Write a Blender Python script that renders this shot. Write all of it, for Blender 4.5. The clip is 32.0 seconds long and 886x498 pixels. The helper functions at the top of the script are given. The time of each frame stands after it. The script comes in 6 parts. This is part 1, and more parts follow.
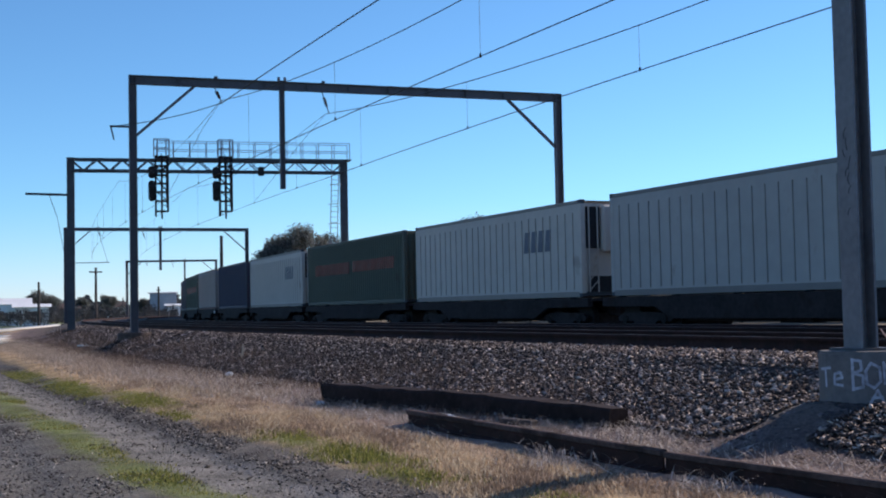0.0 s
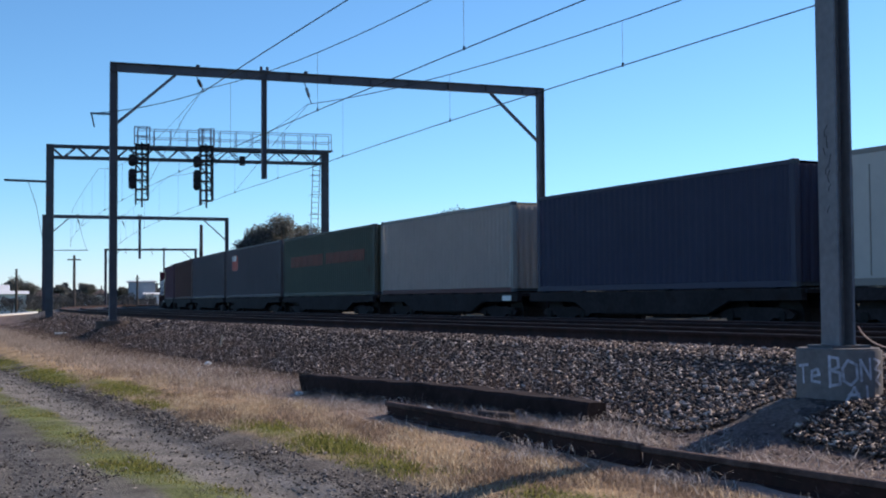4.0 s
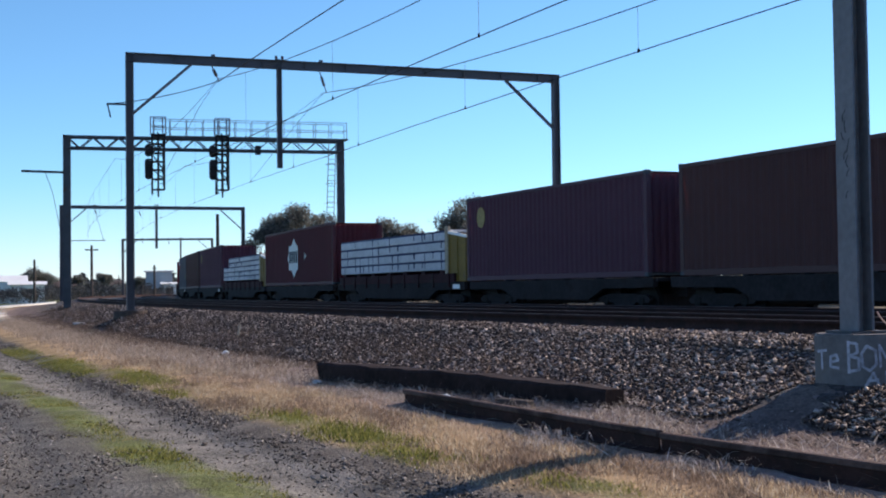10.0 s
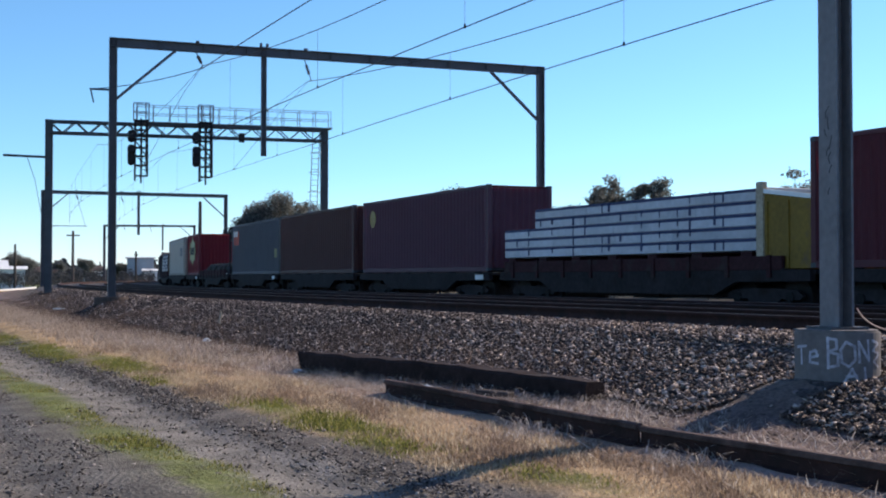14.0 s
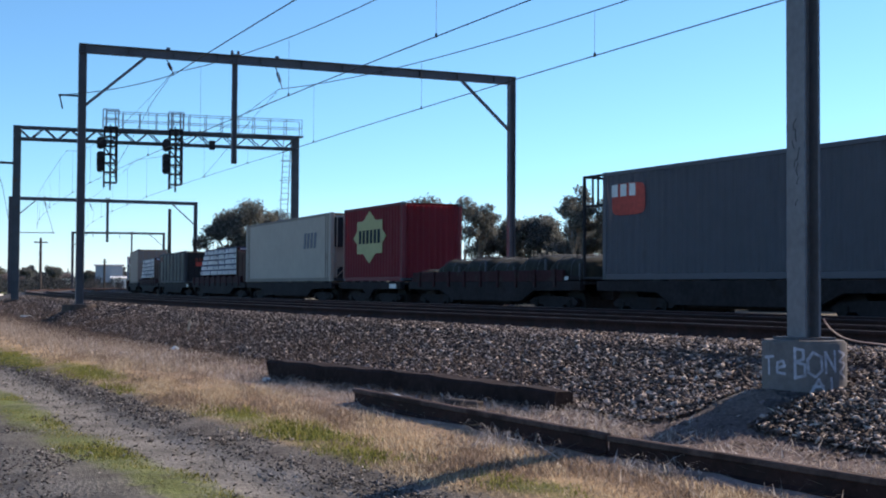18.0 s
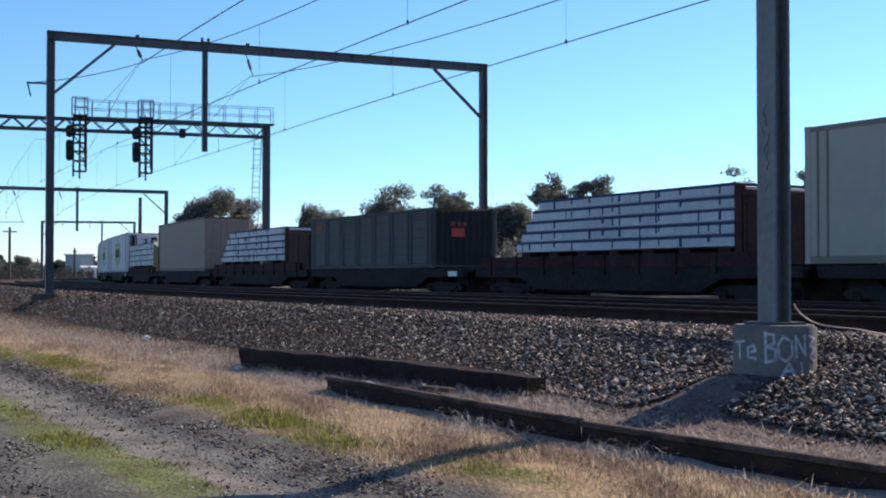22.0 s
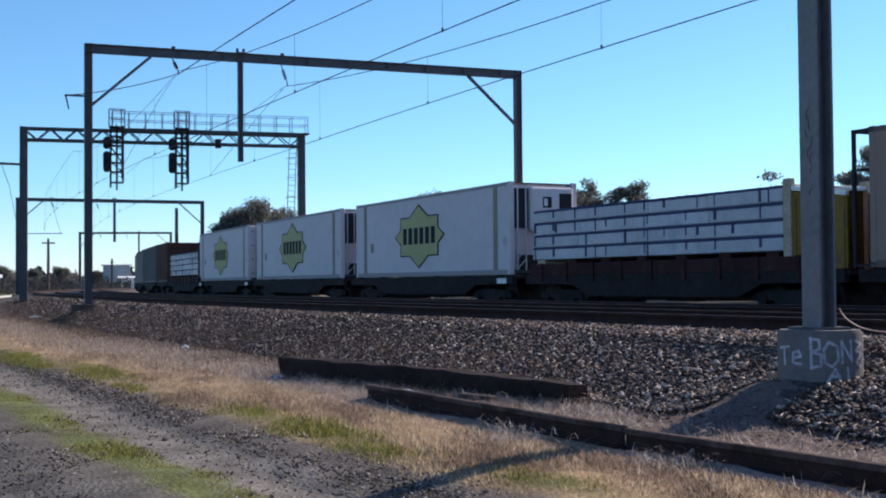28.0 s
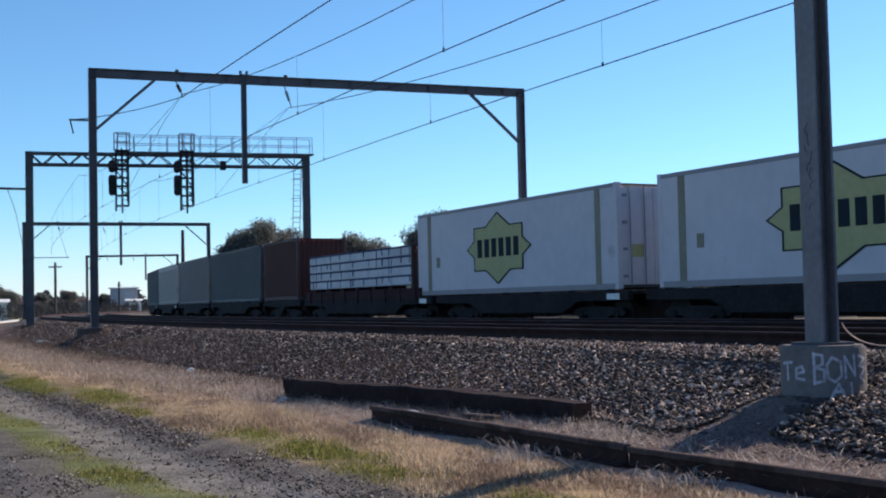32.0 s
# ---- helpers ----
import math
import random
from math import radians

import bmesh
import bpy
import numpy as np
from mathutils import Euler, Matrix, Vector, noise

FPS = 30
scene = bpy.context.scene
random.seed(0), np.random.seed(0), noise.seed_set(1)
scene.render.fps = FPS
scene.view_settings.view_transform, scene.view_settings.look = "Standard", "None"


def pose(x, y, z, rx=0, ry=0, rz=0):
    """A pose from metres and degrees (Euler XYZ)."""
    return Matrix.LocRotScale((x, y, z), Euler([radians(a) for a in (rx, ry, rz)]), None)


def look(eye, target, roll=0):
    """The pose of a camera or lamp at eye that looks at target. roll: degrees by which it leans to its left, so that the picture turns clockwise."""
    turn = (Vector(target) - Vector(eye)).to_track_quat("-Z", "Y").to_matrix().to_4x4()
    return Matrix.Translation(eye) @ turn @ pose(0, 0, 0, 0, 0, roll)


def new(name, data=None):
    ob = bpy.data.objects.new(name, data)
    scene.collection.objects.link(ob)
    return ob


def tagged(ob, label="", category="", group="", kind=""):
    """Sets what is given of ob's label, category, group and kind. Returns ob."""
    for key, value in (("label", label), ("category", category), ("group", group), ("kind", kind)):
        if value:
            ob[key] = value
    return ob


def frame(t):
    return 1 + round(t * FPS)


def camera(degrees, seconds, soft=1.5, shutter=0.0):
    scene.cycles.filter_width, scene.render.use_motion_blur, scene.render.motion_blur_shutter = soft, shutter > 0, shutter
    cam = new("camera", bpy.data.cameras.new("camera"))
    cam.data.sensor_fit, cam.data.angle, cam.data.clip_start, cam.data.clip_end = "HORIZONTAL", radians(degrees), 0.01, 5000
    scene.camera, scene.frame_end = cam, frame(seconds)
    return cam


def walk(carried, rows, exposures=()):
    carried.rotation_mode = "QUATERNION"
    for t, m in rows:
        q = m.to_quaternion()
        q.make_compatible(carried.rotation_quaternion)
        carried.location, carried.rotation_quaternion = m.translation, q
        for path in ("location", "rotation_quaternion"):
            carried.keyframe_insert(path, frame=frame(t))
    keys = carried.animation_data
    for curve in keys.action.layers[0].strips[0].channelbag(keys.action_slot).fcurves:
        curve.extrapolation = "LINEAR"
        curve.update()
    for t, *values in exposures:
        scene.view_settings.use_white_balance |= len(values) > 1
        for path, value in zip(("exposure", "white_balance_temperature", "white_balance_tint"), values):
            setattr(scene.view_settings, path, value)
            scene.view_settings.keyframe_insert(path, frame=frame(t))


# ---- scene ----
import functools

# ---- the camera and its walk ----
cam = camera(39.857, 32.0, 2.0)
E = 1.55
PATH = [
    (0, pose(0.010, -0.012, E + 0.005, 92.74, 1.17, -0.33)),
    (0.5, pose(0.005, -0.026, E + 0.004, 92.70, 1.03, -0.25)),
    (1, pose(0.004, -0.020, E + -0.003, 92.61, 0.97, -0.26)),
    (1.5, pose(0.007, -0.012, E + 0.004, 92.51, 0.95, -0.32)),
    (2, pose(0.004, -0.025, E + 0.013, 92.46, 0.89, -0.46)),
    (2.5, pose(-0.002, -0.018, E + 0.007, 92.46, 0.64, -0.67)),
    (3, pose(0.003, -0.017, E + 0.011, 92.43, 0.52, -0.91)),
    (3.5, pose(0.003, -0.016, E + 0.000, 92.41, 0.52, -1.22)),
    (5.5, pose(-0.002, 0.006, E + 0.002, 92.29, 0.20, -1.22)),
    (6, pose(-0.006, 0.004, E + -0.002, 92.30, 0.33, -1.13)),
    (6.5, pose(-0.007, -0.007, E + 0.004, 92.32, 0.50, -0.92)),
    (7, pose(-0.002, -0.000, E + 0.000, 92.33, 0.65, -0.73)),
    (7.5, pose(-0.002, -0.006, E + 0.005, 92.29, 0.69, -0.58)),
    (8, pose(-0.006, -0.008, E + -0.000, 92.23, 0.69, -0.56)),
    (8.5, pose(-0.004, -0.003, E + 0.005, 92.09, 0.55, -0.52)),
    (9, pose(-0.004, -0.003, E + 0.002, 92.01, 0.40, -0.54)),
    (9.5, pose(0.000, -0.006, E + 0.003, 91.92, 0.55, -0.55)),
    (10, pose(-0.006, -0.014, E + 0.001, 91.82, 0.76, -0.53)),
    (10.5, pose(-0.000, 0.002, E + -0.000, 91.71, 0.82, -0.54)),
    (11, pose(-0.004, -0.008, E + 0.003, 91.64, 0.65, -0.58)),
    (11.5, pose(-0.008, -0.001, E + 0.003, 91.60, 0.47, -0.63)),
    (12, pose(-0.020, -0.009, E + 0.006, 91.56, 0.31, -0.74)),
    (12.5, pose(-0.010, 0.005, E + 0.000, 91.58, 0.28, -0.90)),
    (13, pose(-0.014, 0.005, E + -0.003, 91.62, 0.08, -1.10)),
    (13.5, pose(-0.010, 0.008, E + 0.001, 91.56, -0.02, -1.20)),
    (14, pose(-0.007, -0.012, E + 0.003, 91.37, -0.02, -1.36)),
    (14.5, pose(-0.002, 0.004, E + 0.000, 91.25, 0.02, -1.66)),
    (15, pose(0.006, 0.004, E + 0.000, 91.14, -0.05, -2.32)),
    (15.5, pose(0.005, 0.007, E + 0.002, 91.16, -0.12, -2.74)),
    (17.5, pose(-0.003, 0.001, E + 0.006, 91.74, -0.60, -2.86)),
    (18, pose(0.003, -0.002, E + 0.002, 91.80, -0.30, -2.74)),
    (18.5, pose(-0.003, -0.003, E + 0.001, 91.81, -0.23, -2.69)),
    (19, pose(-0.001, -0.006, E + 0.003, 91.80, -0.27, -2.65)),
    (19.5, pose(-0.002, -0.009, E + 0.005, 91.80, -0.33, -2.86)),
    (20, pose(-0.002, -0.015, E + 0.008, 91.85, -0.34, -3.05)),
    (20.5, pose(0.005, -0.002, E + 0.007, 91.79, -0.39, -3.34)),
    (21, pose(0.003, 0.004, E + -0.011, 91.64, -0.51, -3.67)),
    (21.5, pose(-0.003, 0.004, E + -0.001, 91.38, -0.52, -3.90)),
    (22, pose(0.005, 0.009, E + -0.007, 91.23, -0.02, -4.03)),
    (22.5, pose(-0.003, -0.009, E + -0.002, 91.25, -0.23, -4.25)),
    (23, pose(0.005, -0.007, E + 0.005, 91.40, -0.35, -4.40)),
    (23.5, pose(-0.000, -0.029, E + 0.009, 91.63, -0.47, -4.46)),
    (24, pose(0.001, -0.015, E + 0.007, 91.78, -0.64, -4.16)),
    (24.5, pose(-0.009, -0.018, E + 0.002, 91.87, -0.53, -3.69)),
    (25, pose(-0.003, -0.008, E + 0.003, 91.81, -0.30, -3.30)),
    (25.5, pose(0.006, 0.007, E + -0.001, 91.72, -0.24, -2.93)),
    (27.5, pose(-0.031, 0.025, E + -0.002, 91.43, 0.17, -1.67)),
    (28, pose(-0.048, 0.049, E + -0.007, 91.59, 0.47, -2.41)),
    (28.5, pose(-0.047, 0.050, E + 0.002, 91.84, 0.32, -3.36)),
    (29, pose(-0.022, 0.027, E + 0.012, 92.14, 0.00, -3.62)),
    (29.5, pose(-0.005, 0.023, E + 0.012, 92.40, 0.35, -3.61)),
    (30, pose(0.007, 0.033, E + 0.012, 92.54, 0.76, -3.39)),
    (30.5, pose(0.015, 0.038, E + 0.010, 92.60, 1.10, -3.04)),
    (31, pose(0.007, 0.025, E + 0.009, 92.58, 1.27, -2.74)),
    (31.5, pose(0.010, 0.028, E + 0.008, 92.53, 1.34, -2.39)),
    (32, pose(0.004, 0.036, E + 0.011, 92.45, 1.27, -2.07)),
]
walk(cam, PATH, ((0, 0.25, 6350, 14), (3, 0.30, 6450, 14), (7, 0.40, 6620, 14), (13, 0.54, 6720, 13), (20, 0.53, 6740, 13), (23, 0.54, 6850, 13), (25, 0.45, 6720, 13), (29, 0.45, 6650, 13), (32, 0.38, 6700, 13)))

# ---- world, sun, exposure ----
SUN_AZ, SUN_EL = 57.5, 29.0
world = bpy.data.worlds.new("world")
scene.world = world
world.use_nodes = True
wn = world.node_tree.nodes
sky = wn.new("ShaderNodeTexSky")
sky.sky_type = "NISHITA"
sky.sun_disc = False
sky.sun_elevation = radians(SUN_EL)
sky.sun_rotation = radians(SUN_AZ)
sky.air_density, sky.dust_density, sky.ozone_density = 0.85, 0.1, 6.0
wn["Background"].inputs["Strength"].default_value = 0.136
tone = wn.new("ShaderNodeMix")
tone.data_type, tone.blend_type = "RGBA", "MULTIPLY"
tone.inputs["Factor"].default_value = 1.0
way, split, low = wn.new("ShaderNodeTexCoord"), wn.new("ShaderNodeSeparateXYZ"), wn.new("ShaderNodeValToRGB")
low.color_ramp.elements[0].color, low.color_ramp.elements[1].color = (0.98, 0.99, 1.12, 1), (0.77, 0.985, 0.995, 1)
low.color_ramp.elements[0].position, low.color_ramp.elements[1].position = 0.0, 0.085
low.color_ramp.elements.new(0.3).color = (0.77, 0.985, 0.995, 1)
low.color_ramp.elements.new(0.55).color = (1.0, 0.95, 1.0, 1)
world.node_tree.links.new(way.outputs["Generated"], split.inputs["Vector"])
world.node_tree.links.new(split.outputs["Z"], low.inputs["Fac"])
world.node_tree.links.new(low.outputs["Color"], tone.inputs["B"])
world.node_tree.links.new(sky.outputs["Color"], tone.inputs["A"])
world.node_tree.links.new(tone.outputs["Result"], wn["Background"].inputs["Color"])
sun = new("sun", bpy.data.lights.new("sun", "SUN"))
sun.data.energy, sun.data.angle, sun.data.color = 5.0, radians(0.53), (1.0, 0.89, 0.77)
ca, sa, ce, se = math.cos(radians(SUN_AZ)), math.sin(radians(SUN_AZ)), math.cos(radians(SUN_EL)), math.sin(radians(SUN_EL))
sun.matrix_world = look((60 * sa * ce, 60 * ca * ce, 60 * se), (0, 0, 0))


# ---- materials ----
def material(name, colour, rough=0.7, metal=0.0, grain=8.0, amount=0.25, bump=0.15, wear=None, wear_scale=1.5, wear_at=0.6, spread=0.0):
    """Colour varied at two scales, with fine relief; wear: a second colour in patches; spread: variation from piece to piece."""
    m = bpy.data.materials.new(name)
    m.use_nodes = True
    n, l = m.node_tree.nodes, m.node_tree.links
    b = n["Principled BSDF"]
    b.inputs["Roughness"].default_value, b.inputs["Metallic"].default_value = rough, metal
    b.inputs["Specular IOR Level"].default_value = 0.12 if rough >= 0.7 else (0.3 if rough >= 0.5 else 0.5)
    co = n.new("ShaderNodeTexCoord")
    fine, broad = n.new("ShaderNodeTexNoise"), n.new("ShaderNodeTexNoise")
    fine.inputs["Scale"].default_value, fine.inputs["Detail"].default_value = grain, 6
    broad.inputs["Scale"].default_value, broad.inputs["Detail"].default_value = grain / 9, 4
    for x in (fine, broad):
        l.new(co.outputs["Object"], x.inputs["Vector"])
    add = n.new("ShaderNodeMath")
    add.operation = "ADD"
    l.new(fine.outputs["Fac"], add.inputs[0])
    l.new(broad.outputs["Fac"], add.inputs[1])
    ramp = n.new("ShaderNodeMapRange")
    ramp.inputs["From Min"].default_value, ramp.inputs["From Max"].default_value = 0.7, 1.3
    ramp.inputs["To Min"].default_value, ramp.inputs["To Max"].default_value = 1 - amount, 1 + amount
    l.new(add.outputs[0], ramp.inputs["Value"])
    value = ramp.outputs[0]
    if spread:
        info = n.new("ShaderNodeObjectInfo")
        sp = n.new("ShaderNodeMapRange")
        sp.inputs["To Min"].default_value, sp.inputs["To Max"].default_value = 1 - spread, 1 + spread
        l.new(info.outputs["Random"], sp.inputs["Value"])
        mul = n.new("ShaderNodeMath")
        mul.operation = "MULTIPLY"
        l.new(value, mul.inputs[0])
        l.new(sp.outputs[0], mul.inputs[1])
        value = mul.outputs[0]
    hue = n.new("ShaderNodeHueSaturation")
    hue.inputs["Color"].default_value = (*colour, 1)
    l.new(value, hue.inputs["Value"])
    out = hue.outputs["Color"]
    if wear:
        spots = n.new("ShaderNodeTexNoise")
        spots.inputs["Scale"].default_value, spots.inputs["Detail"].default_value = wear_scale, 8
        l.new(co.outputs["Object"], spots.inputs["Vector"])
        cut = n.new("ShaderNodeMapRange")
        cut.inputs["From Min"].default_value, cut.inputs["From Max"].default_value = wear_at, wear_at + 0.12
        l.new(spots.outputs["Fac"], cut.inputs["Value"])
        mix = n.new("ShaderNodeMix")
        mix.data_type = "RGBA"
        l.new(cut.outputs[0], mix.inputs["Factor"])
        l.new(out, mix.inputs["A"])
        mix.inputs["B"].default_value = (*wear, 1)
        out = mix.outputs["Result"]
    l.new(out, b.inputs["Base Color"])
    if bump:
        bp = n.new("ShaderNodeBump")
        bp.inputs["Strength"].default_value, bp.inputs["Distance"].default_value = bump, 0.02
        l.new(fine.outputs["Fac"], bp.inputs["Height"])
        l.new(bp.outputs["Normal"], b.inputs["Normal"])
    return m


def island_material(name, low, high, rough=0.9, mid=None, thin=0.0, knee=0.62, single=False):
    """A colour of its own for every stone, blade or leaf of a joined mesh; thin: the share of light that passes through a blade."""
    m = bpy.data.materials.new(name)
    m.use_nodes = True
    n, l = m.node_tree.nodes, m.node_tree.links
    b = n["Principled BSDF"]
    b.inputs["Roughness"].default_value, b.inputs["Specular IOR Level"].default_value = rough, 0.15
    g = n.new("ShaderNodeObjectInfo") if single else n.new("ShaderNodeNewGeometry")
    r = n.new("ShaderNodeValToRGB")
    r.color_ramp.elements[0].color, r.color_ramp.elements[1].color = (*low, 1), (*high, 1)
    if mid:
        r.color_ramp.elements.new(knee).color = (*mid, 1)
    l.new(g.outputs["Random" if single else "Random Per Island"], r.inputs["Fac"])
    l.new(r.outputs["Color"], b.inputs["Base Color"])
    if thin:
        tr, mix = n.new("ShaderNodeBsdfTranslucent"), n.new("ShaderNodeMixShader")
        mix.inputs["Fac"].default_value = thin
        l.new(r.outputs["Color"], tr.inputs["Color"])
        l.new(b.outputs["BSDF"], mix.inputs[1])
        l.new(tr.outputs["BSDF"], mix.inputs[2])
        l.new(mix.outputs["Shader"], n["Material Output"].inputs["Surface"])
    return m


GREY_STEEL = material("grey_painted_steel", (0.105, 0.098, 0.112), 0.55, 0.3, 14, 0.2, 0.1, (0.10, 0.07, 0.055), 2.0, 0.64)
LIGHT_STEEL = material("dull_galvanised_steel", (0.165, 0.16, 0.172), 0.6, 0.2, 14, 0.2, 0.1, (0.12, 0.10, 0.09), 2.0, 0.64)
DARK_STEEL = material("dark_weathered_steel", (0.07, 0.075, 0.085), 0.6, 0.3, 14, 0.25, 0.1, (0.09, 0.05, 0.035), 2.5, 0.6)
GALVANISED = material("galvanised_steel", (0.24, 0.24, 0.27), 0.5, 0.4, 20, 0.15, 0.05)
COPPER = material("dark_copper_wire", (0.05, 0.045, 0.04), 0.5, 0.6, 20, 0.1, 0)
PORCELAIN = material("brown_porcelain", (0.06, 0.03, 0.025), 0.2, 0, 20, 0.1, 0)
CONCRETE = material("concrete", (0.145, 0.135, 0.135), 0.9, 0, 18, 0.2, 0.3, (0.16, 0.145, 0.135), 2.2, 0.55)
DIRTY = material("soil_stained_concrete", (0.08, 0.064, 0.057), 0.9, 0, 14, 0.3, 0.3, (0.06, 0.048, 0.042), 2.5, 0.5)
RUST = material("rusty_rail_steel", (0.042, 0.021, 0.018), 0.85, 0.0, 22, 0.4, 0.3, (0.028, 0.017, 0.015), 3.0, 0.5)
RAILHEAD = material("worn_rail_top", (0.10, 0.085, 0.078), 0.55, 0.5, 30, 0.25, 0.05)
TIMBER = material("weathered_timber", (0.085, 0.07, 0.06), 0.9, 0, 12, 0.35, 0.4, None, 1.5, 0.6, 0.25)
OLD_BEAM = material("tarred_old_timber", (0.026, 0.016, 0.015), 0.9, 0, 12, 0.4, 0.5, (0.038, 0.026, 0.023), 3.0, 0.62)
WAGON = material("dimmed_wagon_steel", (0.025, 0.021, 0.022), 0.8, 0.0, 10, 0.35, 0.15, (0.022, 0.014, 0.013), 1.6, 0.58)
WAGON_RED = material("faded_oxide_red_steel", (0.042, 0.015, 0.017), 0.75, 0.0, 10, 0.35, 0.15, (0.045, 0.03, 0.028), 1.6, 0.55)
WHEEL = material("wheel_steel", (0.022, 0.02, 0.02), 0.7, 0.3, 12, 0.3, 0.1)
YELLOW = material("yellow_painted_steel", (0.19, 0.11, 0.014), 0.6, 0.1, 10, 0.25, 0.1, (0.14, 0.08, 0.04), 2.0, 0.58)
BROWN_END = material("brown_painted_steel", (0.06, 0.026, 0.022), 0.7, 0.1, 10, 0.3, 0.1, (0.04, 0.024, 0.02), 2.0, 0.55)
WRAP = material("white_plastic_wrapping", (0.43, 0.425, 0.46), 0.45, 0, 7, 0.15, 0.5, (0.34, 0.35, 0.39), 1.2, 0.6, 0.1)
BAND = material("dark_blue_strapping", (0.03, 0.038, 0.10), 0.6, 0, 10, 0.2, 0.1)
DUNNAGE = material("pale_dunnage_timber", (0.42, 0.34, 0.25), 0.85, 0, 16, 0.25, 0.3)
BLACK = material("black_rubber_and_shadowed_steel", (0.028, 0.027, 0.03), 0.7, 0, 12, 0.2, 0.1)
WHITE_PAINT = material("white_paint", (0.78, 0.78, 0.76), 0.5, 0, 8, 0.08, 0.05)
ROADBASE = material("pale_concrete_road", (0.55, 0.53, 0.48), 0.9, 0, 6, 0.15, 0.1)


# ---- the lie of the land: everything follows the curve of the train's near side ----
def curve_x(y):
    return 22.5084 - 0.55023 * y + 0.00130076 * y * y


def curve_slope(y):
    return -0.55023 + 0.00260152 * y


Y0, Y1 = -40.0, 205.0
_ys = np.arange(Y0, Y1 + 0.05, 0.1)
_ss = np.concatenate([[0], np.cumsum(np.hypot(np.diff(_ys), np.diff(curve_x(_ys))))])
_ss -= np.interp(0.0, _ys, _ss)
S0, S1 = float(_ss[0]), float(_ss[-1])


def at(s, off=0.0):
    """Plan place and heading (degrees to the left of +y) at s metres along the line and off metres towards the camera's side."""
    y = float(np.interp(s, _ss, _ys))
    k = curve_slope(y)
    h = math.hypot(1, k)
    fx, fy = k / h, 1 / h
    extra = min(s - S0, 0) + max(s - S1, 0)
    x, y = curve_x(y) + fx * extra, y + fy * extra
    return x - off * fy, y + off * fx, math.degrees(math.atan2(-fx, fy))


def place(s, off, z, turn=0.0):
    x, y, h = at(s, off)
    return pose(x, y, z, 0, 0, h + turn)


def off_of(x, y):
    f = np.clip(y, Y0, Y1)
    for _ in range(25):
        f = 0.5 * f + 0.5 * np.clip(y + (x - curve_x(f)) * curve_slope(f), Y0, Y1)
    k = curve_slope(f)
    h = np.hypot(1, k)
    dx, dy = x - curve_x(f), y - f
    return -(dx - k * dy) / h, np.interp(f, _ys, _ss) + (dx * k + dy) / h * ((f <= Y0) | (f >= Y1))


PROFILE = ((-80, 0.2), (-7, 0.2), (-4.6, 0.25), (-3.4, 0.48), (1.1, 0.48), (2.3, 0.92), (8.85, 0.93), (9.25, 0.885), (9.8, 0.875), (10.2, 0.84), (12.3, 0.29), (13.4, 0.23), (14.9, 0.19), (15.7, 0.09), (16.6, 0.06), (40, 0.0), (300, 0.0))


def land(off):
    return np.interp(off, [p[0] for p in PROFILE], [p[1] for p in PROFILE])


def lie(s, off):
    """Height of the land; the foot of the ballast draws back beside the nearest footing."""
    back = np.interp(s, (17.9, 18.5, 19.6, 21.0, 23.3), (0.0, 0.25, 0.3, 0.2, 0.0))
    mound = 0.10 * np.exp(-((s - 18.45) / 0.5) ** 2 - ((off - 12.35) / 0.4) ** 2) + 0.21 * np.exp(-((s - 18.5) / 0.6) ** 2 - ((off - 11.7) / 0.45) ** 2)
    mound = mound + 0.22 * np.exp(-((s - 50.5) / 1.3) ** 2 - ((off - 11.4) / 0.8) ** 2)
    return mound + land(off + back * ((off > 10.4) & (off < 13.2)) * np.clip((13.2 - off) / 0.6, 0, 1) * np.clip((off - 10.2) / 0.5, 0, 1))


# ---- mesh helpers ----
def part(name, bm, mat, parent=None, label="", smooth=False):
    me = bpy.data.meshes.new(name)
    bm.to_mesh(me)
    bm.free()
    for m in (mat if isinstance(mat, (list, tuple)) else [mat]):
        me.materials.append(m)
    if smooth:
        me.polygons.foreach_set("use_smooth", [True] * len(me.polygons))
    ob = new(name, me)
    ob.parent = parent
    if label:
        tagged(ob, label)
    return ob


def share(name, data, parent, m=None):
    ob = new(name, data)
    ob.parent = parent
    if m is not None:
        ob.matrix_basis = m
    return ob


def thing(name, label, category, group="", m=None, kind=""):
    ob = new(name)
    ob.empty_display_size = 0.3
    tagged(ob, label, category, group, kind)
    if m is not None:
        ob.matrix_basis = m
    return ob


def box(bm, x0, x1, y0, y1, z0, z1, bevel=0.0, mi=0, m=None):
    g = bmesh.ops.create_cube(bm, size=1)
    vs = g["verts"]
    mat = Matrix.Translation(((x0 + x1) / 2, (y0 + y1) / 2, (z0 + z1) / 2)) @ Matrix.Diagonal((x1 - x0, y1 - y0, z1 - z0, 1))
    bmesh.ops.transform(bm, matrix=(m @ mat) if m is not None else mat, verts=vs)
    fs = {f for v in vs for f in v.link_faces}
    for f in fs:
        f.material_index = mi
    if bevel:
        es = {e for v in vs for e in v.link_edges}
        r = bmesh.ops.bevel(bm, geom=list(es), offset=bevel, segments=1, affect="EDGES")
        for f in r["faces"]:
            f.material_index = mi
    return bm


def boxes(*rows, bevel=0.0):
    bm = bmesh.new()
    for r in rows:
        box(bm, *r, bevel=bevel)
    return bm


